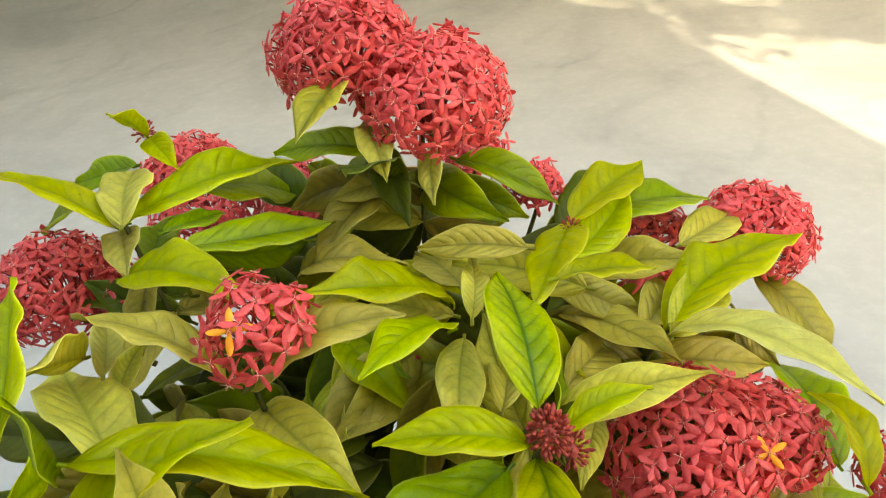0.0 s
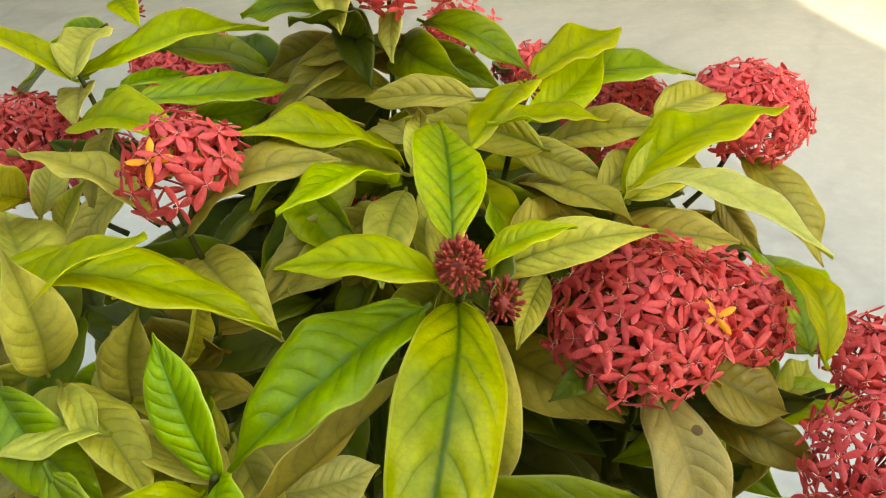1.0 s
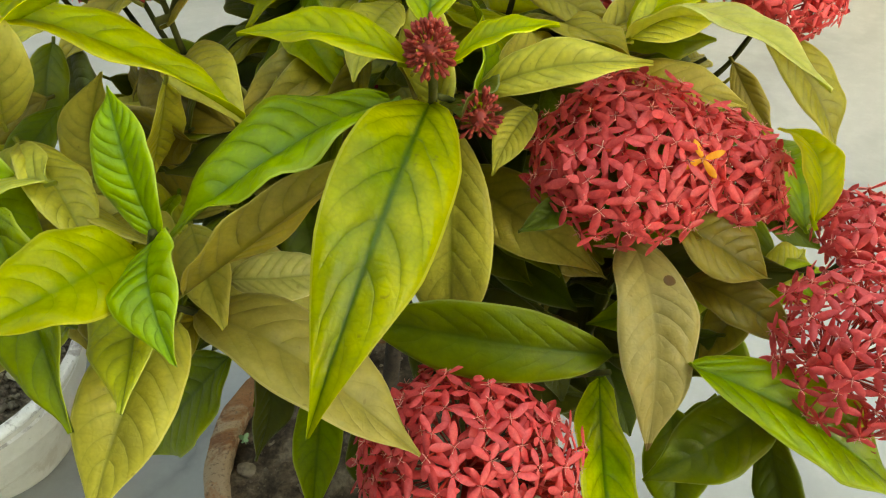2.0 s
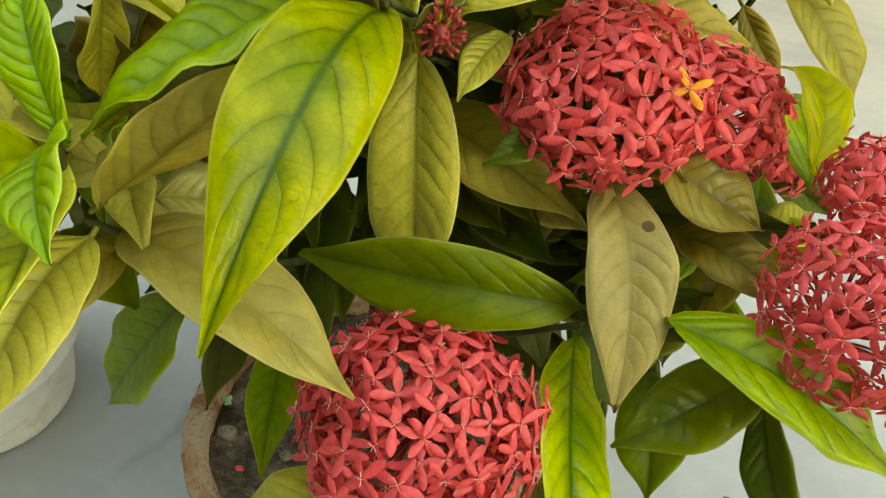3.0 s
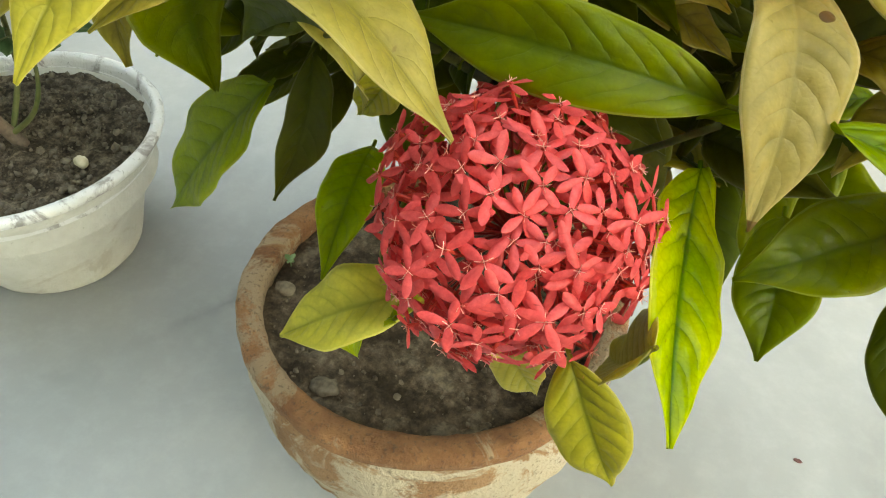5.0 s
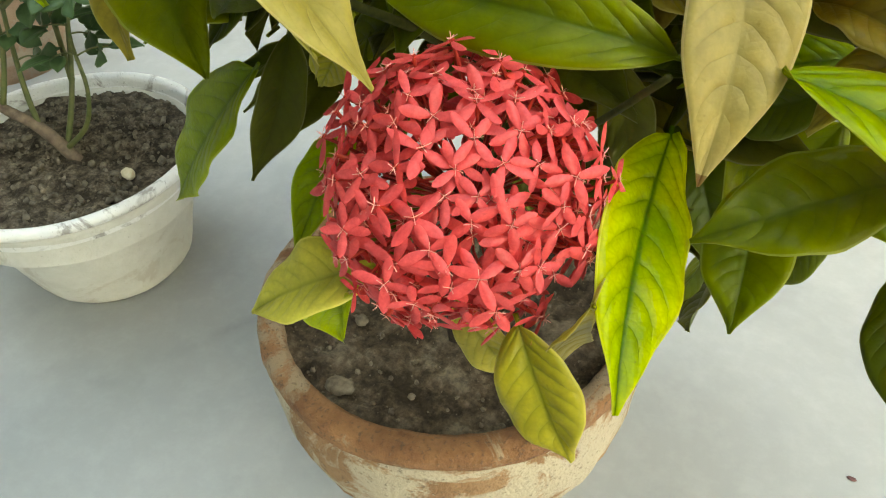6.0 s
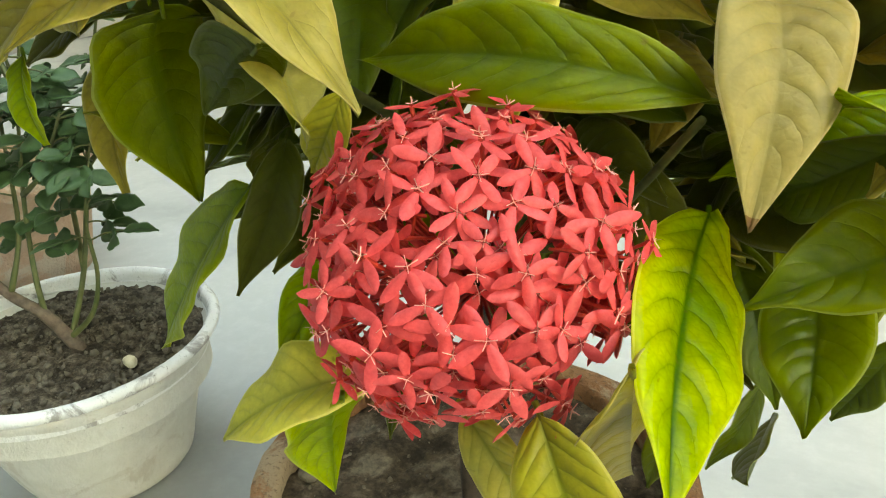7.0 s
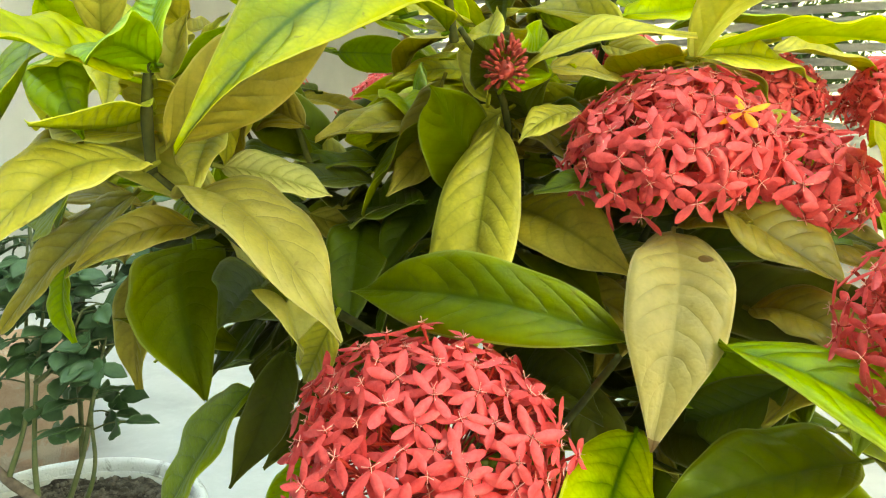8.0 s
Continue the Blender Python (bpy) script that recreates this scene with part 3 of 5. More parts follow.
def bud_cluster(parent, centre, axis, radius, count, label):
    """A tight ball of unopened pointed buds round a small core."""
    rng = random.Random(int(count * 7))
    centre, up = Vector(centre), Vector(axis).normalized()
    turn = up.to_track_quat("Z", "Y").to_matrix()
    bm = bmesh.new()
    bmesh.ops.create_icosphere(bm, subdivisions=2, radius=radius * 0.46, matrix=Matrix.Translation(centre - up * radius * 0.15))
    core = part("bud_core", bm, BUD, parent, label)
    for d in head_spots(int(count * 1.6), 150, rng):
        out = turn @ (d + 0.12 * Vector((rng.uniform(-1, 1), rng.uniform(-1, 1), rng.uniform(-1, 1))) + Vector((0, 0, 0.35))).normalized()
        at = centre + turn @ Vector((d.x * 0.50, d.y * 0.50, d.z * 0.78)) * radius
        size = radius * rng.uniform(0.50, 0.72)
        ob = new("bud", BUD_MESH)
        ob.parent = core
        ob.matrix_basis = Matrix.Translation(at) @ out.to_track_quat("Z", "Y").to_matrix().to_4x4() @ Matrix.Diagonal((radius * 0.95, radius * 0.95, size, 1))
    return core


def stem(parent, points, radii, mat=None, label=""):
    return part("stem", tube(points, radii), mat or STEM, parent, label)


# ---- the terrace ----
def thing(name, place, label, category, group=""):
    return tagged(at_place(new(name), place), label, category, group)


def at_place(ob, place):
    ob.location = place
    return ob


def floor_sheet():
    bm = bmesh.new()
    rows = []
    xs = [-60, -20, -8, -4, -2, -1, -0.5, 0, 0.5, 1, 2, 4, 8, 20, 60]
    for y in [-60, -20, -8, -4, -2, -1, -0.5, 0, 0.5, 1, 2, 4, 8, 20, 60, 200]:
        rows.append([bm.verts.new((x, y, 0)) for x in xs])
    grid_faces(bm, rows)
    bmesh.ops.recalc_face_normals(bm, faces=bm.faces)
    return mesh_object("ground", bm, MARBLE)


floor = tagged(floor_sheet(), "pale grey and white marble terrace floor with faint grey veins", "floor", kind="structure")

# ---- the terracotta pot ----
clay_pot = thing("terracotta_pot", (0, 0, 0), "worn orange terracotta pot with pale crust, standing on marble", "plant pot")
part("pot_rim", lathe([(0.142, 0.170), (0.139, 0.190), (0.1368, 0.203), (0.138, 0.2095), (0.1425, 0.2125), (0.153, 0.2128), (0.1575, 0.2110), (0.1592, 0.2065), (0.1592, 0.2005), (0.1580, 0.1955), (0.1562, 0.1925), (0.150, 0.1905), (0.142, 0.188)], 192, 0.0023, 2.0), CLAY, clay_pot, "thick rounded orange clay rim")
part("pot_wall", lathe([(0.137, 0.08), (0.139, 0.185), (0.150, 0.1915), (0.1550, 0.189), (0.1552, 0.172), (0.1542, 0.152), (0.1530, 0.136), (0.1475, 0.112), (0.136, 0.084), (0.120, 0.052), (0.102, 0.0224), (0.092, 0.0048), (0.089, 0), (0, 0)], 192, 0.0026, 5.0), CLAY_BODY, clay_pot, "clay wall with flaking whitish crust")


def soil_disc(radius, z, rough, seed, rings=34, steps=90, mound=0.0):
    bm = bmesh.new()
    rows = []
    for i in range(rings + 1):
        r = radius * (i / rings)
        row = []
        for k in range(steps):
            a = 2 * math.pi * k / steps
            p = Vector((r * math.cos(a), r * math.sin(a), 0))
            h = rough * (noise.noise(p * 28 + Vector((seed, 0, 0))) + 0.6 * noise.noise(p * 75 + Vector((0, seed, 0))) + 0.35 * noise.noise(p * 190))
            row.append(bm.verts.new((p.x, p.y, z + h + mound * (1 - (r / radius) ** 2))))
        rows.append(row)
    grid_faces(bm, rows[1:], True)
    c = bm.verts.new((0, 0, z + mound))
    for k in range(steps):
        bm.faces.new((c, rows[1][k], rows[1][(k + 1) % steps]))
    for v in rows[0]:
        bm.verts.remove(v)
    bmesh.ops.recalc_face_normals(bm, faces=bm.faces)
    return bm




def crumbs(name, parent, radius, z, count, small, large, seed, mat):
    """Loose clods and grit lying on the soil, all in one part."""
    rng = random.Random(seed)
    bm = bmesh.new()
    for k in range(count):
        a, r = rng.uniform(0, 6.283), radius * rng.random() ** 0.5
        s = small + (large - small) * rng.random() ** 3
        m = Matrix.Translation((r * math.cos(a), r * math.sin(a), z + s * 0.25)) @ Euler((rng.uniform(0, 3), rng.uniform(0, 3), rng.uniform(0, 3))).to_matrix().to_4x4() @ Matrix.Diagonal((s, s * rng.uniform(0.6, 1), s * rng.uniform(0.5, 0.9), 1))
        made = bmesh.ops.create_icosphere(bm, subdivisions=1, radius=1, matrix=m)
        for v in made["verts"]:
            v.co += Vector((rng.uniform(-1, 1), rng.uniform(-1, 1), rng.uniform(-1, 1))) * s * 0.22
    ob = part(name, bm, mat, parent)
    return tagged(ob, kind="stuff")


clay_pot.location = (-0.003, 0.005, 0)
clay_pot.scale = (0.988, 0.988, 1)
soil = tagged(mesh_object("soil", soil_disc(0.1378, 0.1912, 0.0058, 3.0, rings=48, steps=130, mound=0.004), SOIL), "dry grey-brown soil filling the terracotta pot", "soil")
soil.location = (-0.003, 0.005, 0)
crumbs("soil_crumb", soil, 0.131, 0.1925, 800, 0.0006, 0.0034, 4, CLOD)


def pebble(place, size, mat, label, category="pebble"):
    bm = bmesh.new()
    bmesh.ops.create_icosphere(bm, subdivisions=3, radius=1)
    for v in bm.verts:
        v.co = v.co * (1 + 0.22 * noise.noise(v.co * 1.3 + Vector(place) * 40) + 0.12 * noise.noise(v.co * 3.7 + Vector(place) * 70))
        v.co = Vector((v.co.x * size[0], v.co.y * size[1], v.co.z * size[2]))
    ob = mesh_object("pebble" if category == "pebble" else "petal", bm, mat)
    ob.location = place
    return tagged(ob, label, category)


pebble((-0.056, -0.048, 0.1985), (0.0058, 0.0048, 0.0045), CLOD, "small grey-brown clod lying on dry soil")
pebble((-0.117, -0.040, 0.1965), (0.0085, 0.007, 0.0052), CLOD, "rounded grey clod lying on soil by the rim")
pebble((-0.034, -0.108, 0.1955), (0.012, 0.008, 0.004), CLOD, "flat pale clod lying on dry soil")
pebble((-0.088, -0.070, 0.1975), (0.0042, 0.0026, 0.0014), PETAL, "fallen red petal lying on the soil", "fallen petal")
pebble((0.322, 0.149, 0.0014), (0.0042, 0.0022, 0.0010), DRIED, "dried dark red petal lying on the marble", "fallen petal")

# the seedling in the soil
seedling = thing("seedling", (-0.132, -0.011, 0.193), "tiny pale green seedling sprouting from the soil", "seedling")
part("stem", tube([(-0.132, -0.011, 0.190), (-0.1315, -0.0115, 0.199)], [0.0006, 0.0005], 5), SEEDLING, seedling)
for dx, dy in ((-0.006, 0.001), (0.005, -0.003), (0.001, 0.006)):
    part("leaf", leaf_blade((-0.1315, -0.0115, 0.199), (-0.1315 + dx, -0.0115 + dy, 0.2005), 0.0045, 0, 0.05, 0.2, 0.03, dx * 900, nu=6, nv=4, full=0.6), SEEDLING, seedling)

# ---- the flowering shrub ----
shrub = thing("flowering_shrub", (0.018, -0.023, 0.235), "leafy shrub with coral-red flower heads in a clay pot", "shrub")
stem(shrub, [(0.018, -0.023, 0.228), (0.014, -0.016, 0.30), (0.02, 0.0, 0.37), (0.03, 0.015, 0.45)], [0.0085, 0.0072, 0.0066, 0.006], WOOD, "dark brown woody stem")

# leaves of the shrub
leaf(shrub, "yol", (-0.004, 0.085, 0.782), (-0.019, 0.016, 0.779), 0.026, 9, 0.08)
leaf(shrub, "grn", (0.009, 0.075, 0.741), (-0.060, 0.095, 0.730), 0.027, 20, 0.08)
leaf(shrub, "pale", (0.006, 0.081, 0.755), (0.025, 0.028, 0.745), 0.022, -19, 0.10)
leaf(shrub, "pale", (0.050, 0.073, 0.748), (0.049, 0.034, 0.725), 0.017, 29, 0.07)
leaf(shrub, "grn", (0.059, 0.082, 0.728), (0.122, 0.067, 0.701), 0.026, -24, 0.08)
leaf(shrub, "grn", (0.040, 0.109, 0.705), (0.092, 0.032, 0.713), 0.032, 23, 0.15)
leaf(shrub, "dol", (0.017, 0.111, 0.689), (-0.027, 0.026, 0.687), 0.037, 27, 0.15)
leaf(shrub, "dk", (0.030, 0.066, 0.725), (0.070, 0.112, 0.663), 0.032, -26, -0.01)
leaf(shrub, "dk", (0.022, 0.073, 0.721), (0.011, -0.003, 0.768), 0.034, 26, 0.05)
leaf(shrub, "dk", (0.028, 0.072, 0.684), (-0.031, 0.105, 0.635), 0.032, -26, 0.08)
leaf(shrub, "dk", (0.035, 0.080, 0.687), (0.004, 0.102, 0.632), 0.025, -31, 0.09)
leaf(shrub, "yg", (-0.133, 0.012, 0.733), (-0.214, 0.033, 0.761), 0.032, 54, 0.07)
leaf(shrub, "pale", (-0.126, 0.006, 0.737), (-0.145, 0.080, 0.733), 0.032, 10, 0.10)
leaf(shrub, "yg", (-0.137, 0.027, 0.725), (-0.053, 0.116, 0.713), 0.045, -24, 0.10)
leaf(shrub, "pale", (-0.147, 0.036, 0.715), (-0.118, -0.021, 0.719), 0.024, -13, 0.06)
leaf(shrub, "grn", (-0.103, 0.063, 0.725), (-0.070, 0.151, 0.665), 0.042, 0, 0.06)
leaf(shrub, "grn", (-0.093, 0.006, 0.721), (-0.017, 0.055, 0.703), 0.033, -26, 0.01)
leaf(shrub, "grn", (-0.099, 0.041, 0.692), (-0.034, 0.064, 0.685), 0.026, 66, 0.13)
leaf(shrub, "yg", (-0.128, -0.010, 0.711), (-0.042, -0.044, 0.723), 0.035, -25, 0.12)
leaf(shrub, "grn", (-0.113, 0.024, 0.720), (-0.089, 0.061, 0.709), 0.017, -7, 0.08)
leaf(shrub, "grn", (-0.150, 0.085, 0.733), (-0.210, 0.107, 0.709), 0.025, 9, 0.04)
leaf(shrub, "grn", (-0.176, 0.063, 0.724), (-0.237, 0.093, 0.681), 0.031, 17, 0.01)
leaf(shrub, "yg", (-0.149, 0.109, 0.742), (-0.135, 0.049, 0.785), 0.018, -25, 0.07)
leaf(shrub, "yg", (-0.147, 0.109, 0.740), (-0.113, 0.066, 0.739), 0.019, -18, 0.12)
leaf(shrub, "ol", (-0.044, -0.089, 0.707), (-0.123, -0.070, 0.733), 0.032, 58, 0.10)
leaf(shrub, "ol", (-0.039, -0.079, 0.691), (0.043, -0.061, 0.722), 0.033, -29, 0.15)
leaf(shrub, "pale", (-0.083, -0.137, 0.701), (-0.146, -0.064, 0.694), 0.044, 53, 0.06)
leaf(shrub, "pale", (-0.113, -0.079, 0.702), (-0.130, -0.037, 0.706), 0.018, 41, 0.08)
leaf(shrub, "pale", (-0.113, -0.073, 0.683), (-0.092, -0.064, 0.713), 0.014, 10, 0.07)
leaf(shrub, "ol", (-0.126, -0.068, 0.705), (-0.111, -0.135, 0.753), 0.032, 7, 0.02)
leaf(shrub, "yg", (-0.083, -0.180, 0.714), (-0.003, -0.156, 0.750), 0.030, -33, 0.02)
leaf(shrub, "yg", (-0.082, -0.162, 0.732), (0.032, -0.145, 0.688), 0.040, -50, 0.09)
leaf(shrub, "yg", (-0.096, -0.178, 0.753), (-0.116, -0.104, 0.784), 0.030, -24, 0.00)
leaf(shrub, "grn", (-0.100, -0.149, 0.710), (-0.078, -0.180, 0.787), 0.032, -8, -0.03)
leaf(shrub, "yg", (-0.112, -0.171, 0.716), (-0.140, -0.106, 0.666), 0.033, -16, -0.00)
leaf(shrub, "pale", (-0.059, -0.174, 0.693), (-0.045, -0.178, 0.759), 0.026, 63, 0.11)
leaf(shrub, "grn", (-0.080, -0.180, 0.688), (-0.034, -0.204, 0.647), 0.030, -3, 0.16)
leaf(shrub, "ol", (-0.056, -0.174, 0.684), (-0.004, -0.213, 0.661), 0.025, -48, 0.09)
leaf(shrub, "pale", (-0.048, -0.150, 0.651), (-0.026, -0.148, 0.705), 0.025, 44, 0.03)
leaf(shrub, "ol", (-0.011, -0.130, 0.691), (-0.046, -0.116, 0.627), 0.023, -107, 0.04)
leaf(shrub, "ol", (-0.039, -0.071, 0.670), (0.028, -0.138, 0.678), 0.032, -19, 0.11)
leaf(shrub, "ol", (0.025, -0.210, 0.672), (-0.043, -0.155, 0.636), 0.033, 61, 0.02)
leaf(shrub, "grn", (0.026, -0.211, 0.679), (-0.005, -0.173, 0.715), 0.023, -0, 0.10)
leaf(shrub, "grn", (0.026, -0.209, 0.678), (0.061, -0.263, 0.677), 0.027, 4, 0.13)
leaf(shrub, "yg", (0.018, -0.215, 0.673), (0.002, -0.277, 0.690), 0.036, -17, 0.08)
leaf(shrub, "grn", (0.092, -0.135, 0.696), (0.025, -0.203, 0.673), 0.053, 33, 0.08)
leaf(shrub, "ol", (0.025, -0.207, 0.647), (0.091, -0.172, 0.694), 0.035, -95, -0.03)
leaf(shrub, "crm", (0.033, -0.187, 0.637), (0.067, -0.159, 0.623), 0.022, 1, 0.09)
leaf(shrub, "tan", (0.019, -0.197, 0.625), (0.119, -0.217, 0.583), 0.040, -37, 0.17)
leaf(shrub, "ol", (0.026, -0.216, 0.640), (0.024, -0.288, 0.614), 0.034, -23, 0.18)
leaf(shrub, "grn", (-0.183, -0.13, 0.563), (-0.184, -0.13, 0.512), 0.022, -7, 0.10)
leaf(shrub, "dol", (0.011, -0.183, 0.609), (-0.007, -0.237, 0.596), 0.018, -34, 0.20)
leaf(shrub, "mid", (-0.004, -0.175, 0.600), (-0.058, -0.134, 0.500), 0.055, 50, 0.17)
leaf(shrub, "mid", (-0.091, -0.074, 0.565), (-0.073, -0.153, 0.525), 0.034, 18, -0.07)
leaf(shrub, "grn", (-0.025, -0.129, 0.511), (-0.104, -0.142, 0.407), 0.051, -0, 0.03)
leaf(shrub, "dkb", (0.004, -0.130, 0.537), (0.005, -0.174, 0.481), 0.023, -55, 0.14)
leaf(shrub, "dk", (0.059, -0.192, 0.592), (-0.009, -0.160, 0.555), 0.034, 82, 0.08)
leaf(shrub, "yol", (0.073, -0.168, 0.574), (0.051, -0.166, 0.540), 0.018, -51, 0.08)
leaf(shrub, "tan", (-0.041, -0.118, 0.591), (0.064, -0.180, 0.557), 0.050, -50, 0.11)
leaf(shrub, "grn", (-0.023, -0.220, 0.631), (-0.102, -0.197, 0.605), 0.032, -35, -0.04)
leaf(shrub, "yg2", (0.104, -0.124, 0.689), (0.099, -0.262, 0.650), 0.042, -25, 0.22)
leaf(shrub, "yg", (0.102, -0.140, 0.716), (0.040, -0.150, 0.728), 0.025, 31, 0.12)
leaf(shrub, "yg", (0.116, -0.130, 0.713), (0.154, -0.116, 0.724), 0.016, -29, 0.10)
leaf(shrub, "ol", (0.110, -0.082, 0.668), (0.189, -0.066, 0.684), 0.024, -7, 0.13)
leaf(shrub, "yg2", (0.106, -0.128, 0.724), (0.086, -0.034, 0.725), 0.033, 30, 0.11)
leaf(shrub, "ol", (0.136, -0.062, 0.652), (0.125, -0.103, 0.642), 0.017, -15, 0.11)
leaf(shrub, "ol", (0.099, -0.077, 0.648), (0.106, -0.125, 0.538), 0.043, -4, 0.05)
leaf(shrub, "ol", (0.091, -0.058, 0.606), (0.176, -0.098, 0.587), 0.037, 1, 0.10)
leaf(shrub, "dk", (0.163, -0.091, 0.628), (0.140, -0.118, 0.623), 0.014, -15, 0.06)
leaf(shrub, "mid", (0.188, -0.137, 0.572), (0.061, -0.143, 0.578), 0.036, -15, 0.12)
leaf(shrub, "hurt", (0.189, -0.090, 0.605), (0.209, -0.167, 0.545), 0.038, -19, 0.15, full=0.75)
leaf(shrub, "yg2", (0.183, -0.112, 0.525), (0.210, -0.226, 0.492), 0.043, -50, 0.01)
leaf(shrub, "grn", (0.221, -0.138, 0.575), (0.325, -0.155, 0.525), 0.040, -27, 0.14)
leaf(shrub, "dol", (0.219, -0.082, 0.575), (0.273, -0.106, 0.564), 0.026, -6, 0.15)
leaf(shrub, "mid", (0.267, -0.119, 0.536), (0.210, -0.167, 0.522), 0.036, -3, 0.09)
leaf(shrub, "mid", (0.220, -0.118, 0.519), (0.229, -0.160, 0.478), 0.033, -1, 0.10)
leaf(shrub, "dk", (0.280, -0.080, 0.470), (0.305, -0.145, 0.438), 0.027, 26, 0.10)
leaf(shrub, "dk", (0.248, -0.064, 0.466), (0.226, -0.067, 0.422), 0.018, -28, 0.10)
leaf(shrub, "dk", (0.191, 0.009, 0.362), (0.196, -0.071, 0.379), 0.030, 54, -0.02)
leaf(shrub, "dk", (0.192, -0.039, 0.413), (0.176, -0.060, 0.371), 0.018, -66, 0.09)
leaf(shrub, "dol", (0.206, -0.085, 0.616), (0.255, -0.089, 0.589), 0.036, -14, 0.07)
leaf(shrub, "grn", (0.024, -0.114, 0.481), (0.044, -0.194, 0.465), 0.028, -15, 0.10)
leaf(shrub, "pale", (0.096, -0.186, 0.477), (0.038, -0.221, 0.450), 0.035, 10, 0.19)
leaf(shrub, "grn", (0.092, -0.211, 0.481), (0.049, -0.179, 0.398), 0.038, 49, 0.09)
leaf(shrub, "yol", (0.167, -0.211, 0.499), (0.195, -0.222, 0.449), 0.032, 10, 0.06, sweep=0.0)
leaf(shrub, "pale", (0.126, -0.188, 0.472), (0.146, -0.175, 0.421), 0.022, 6, 0.09)
leaf(shrub, "dol", (0.194, -0.213, 0.523), (0.170, -0.144, 0.429), 0.045, 15, -0.01)
leaf(shrub, "dk", (0.187, -0.144, 0.465), (0.180, -0.155, 0.435), 0.012, -21, 0.09)
leaf(shrub, "yg", (0.175, -0.024, 0.677), (0.267, 0.059, 0.678), 0.044, -35, 0.08)
leaf(shrub, "cream", (0.175, -0.027, 0.674), (0.255, -0.103, 0.699), 0.032, -44, 0.17, sweep=0.03)
leaf(shrub, "dol", (0.250, 0.087, 0.627), (0.303, 0.053, 0.566), 0.034, -19, 0.12)
leaf(shrub, "dol", (0.233, 0.058, 0.621), (0.261, 0.041, 0.586), 0.017, 11, 0.09)
leaf(shrub, "grn", (0.276, -0.037, 0.581), (0.260, 0.075, 0.562), 0.046, 23, 0.14)
leaf(shrub, "yg", (0.267, -0.088, 0.625), (0.252, -0.034, 0.638), 0.025, 31, 0.22)
leaf(shrub, "yg", (0.060, -0.011, 0.687), (-0.007, -0.061, 0.737), 0.037, 42, 0.10)
leaf(shrub, "yg", (0.062, -0.042, 0.695), (0.028, -0.111, 0.726), 0.030, 34, 0.13)
leaf(shrub, "pale", (0.069, -0.052, 0.697), (0.072, -0.123, 0.696), 0.024, -19, 0.06)
leaf(shrub, "ol", (0.103, -0.020, 0.730), (0.044, -0.010, 0.725), 0.022, 14, 0.05)
leaf(shrub, "ol", (0.074, -0.051, 0.710), (0.072, -0.011, 0.720), 0.015, 15, 0.08)
leaf(shrub, "pale", (0.065, -0.009, 0.698), (0.030, 0.053, 0.676), 0.028, 28, 0.04)
leaf(shrub, "pale", (0.061, -0.023, 0.689), (0.018, -0.022, 0.701), 0.016, 9, 0.08)
leaf(shrub, "ol", (0.120, 0.009, 0.661), (0.179, -0.053, 0.678), 0.033, -30, 0.06)
leaf(shrub, "ol", (0.120, -0.065, 0.674), (0.148, -0.004, 0.648), 0.027, 7, 0.11)
leaf(shrub, "ol", (0.163, -0.021, 0.673), (0.193, 0.047, 0.650), 0.029, -4, 0.10)
leaf(shrub, "ol", (0.088, -0.092, 0.685), (0.085, -0.037, 0.671), 0.020, 15, 0.12)
leaf(shrub, "dol", (0.052, -0.052, 0.670), (0.030, -0.055, 0.618), 0.020, -11, 0.09)
leaf(shrub, "yg", (0.127, 0.024, 0.717), (0.175, 0.094, 0.712), 0.031, -18, 0.06)
leaf(shrub, "grn", (0.132, 0.056, 0.694), (0.221, 0.105, 0.676), 0.039, -33, 0.11)
leaf(shrub, "yg", (0.126, 0.015, 0.720), (0.105, -0.068, 0.730), 0.031, 26, 0.07)
leaf(shrub, "yg", (0.116, -0.054, 0.736), (0.167, -0.028, 0.721), 0.022, -41, 0.05)
leaf(shrub, "ol", (0.128, 0.047, 0.660), (0.202, 0.026, 0.685), 0.031, -22, 0.08)
leaf(shrub, "ol", (0.193, 0.049, 0.680), (0.237, 0.108, 0.663), 0.028, -9, 0.08)
leaf(shrub, "dol", (0.229, 0.035, 0.621), (0.211, 0.078, 0.567), 0.030, -55, 0.08)
leaf(shrub, "ol", (0.035, -0.001, 0.644), (-0.016, -0.078, 0.639), 0.035, -14, 0.08)
leaf(shrub, "ol", (0.037, -0.036, 0.640), (0.041, -0.089, 0.613), 0.022, -35, 0.09)
leaf(shrub, "grn", (-0.028, 0.021, 0.634), (-0.024, -0.051, 0.611), 0.028, -10, -0.01)
leaf(shrub, "dk", (0.057, -0.082, 0.610), (-0.018, -0.060, 0.598), 0.030, -1, -0.01)
leaf(shrub, "grn", (0.112, -0.094, 0.665), (0.101, -0.036, 0.695), 0.024, 74, 0.11)
leaf(shrub, "ol", (0.103, -0.092, 0.660), (0.079, -0.040, 0.704), 0.027, -21, 0.06)
leaf(shrub, "dol", (0.181, -0.051, 0.605), (0.221, -0.095, 0.613), 0.023, 5, 0.04)
leaf(shrub, "dk", (0.238, -0.094, 0.551), (0.189, -0.065, 0.513), 0.026, -52, 0.10)
leaf(shrub, "pale", (0.009, -0.169, 0.648), (0.040, -0.209, 0.629), 0.021, -16, 0.09)
leaf(shrub, "dol", (-0.008, -0.128, 0.660), (-0.079, -0.094, 0.634), 0.032, -44, -0.00)
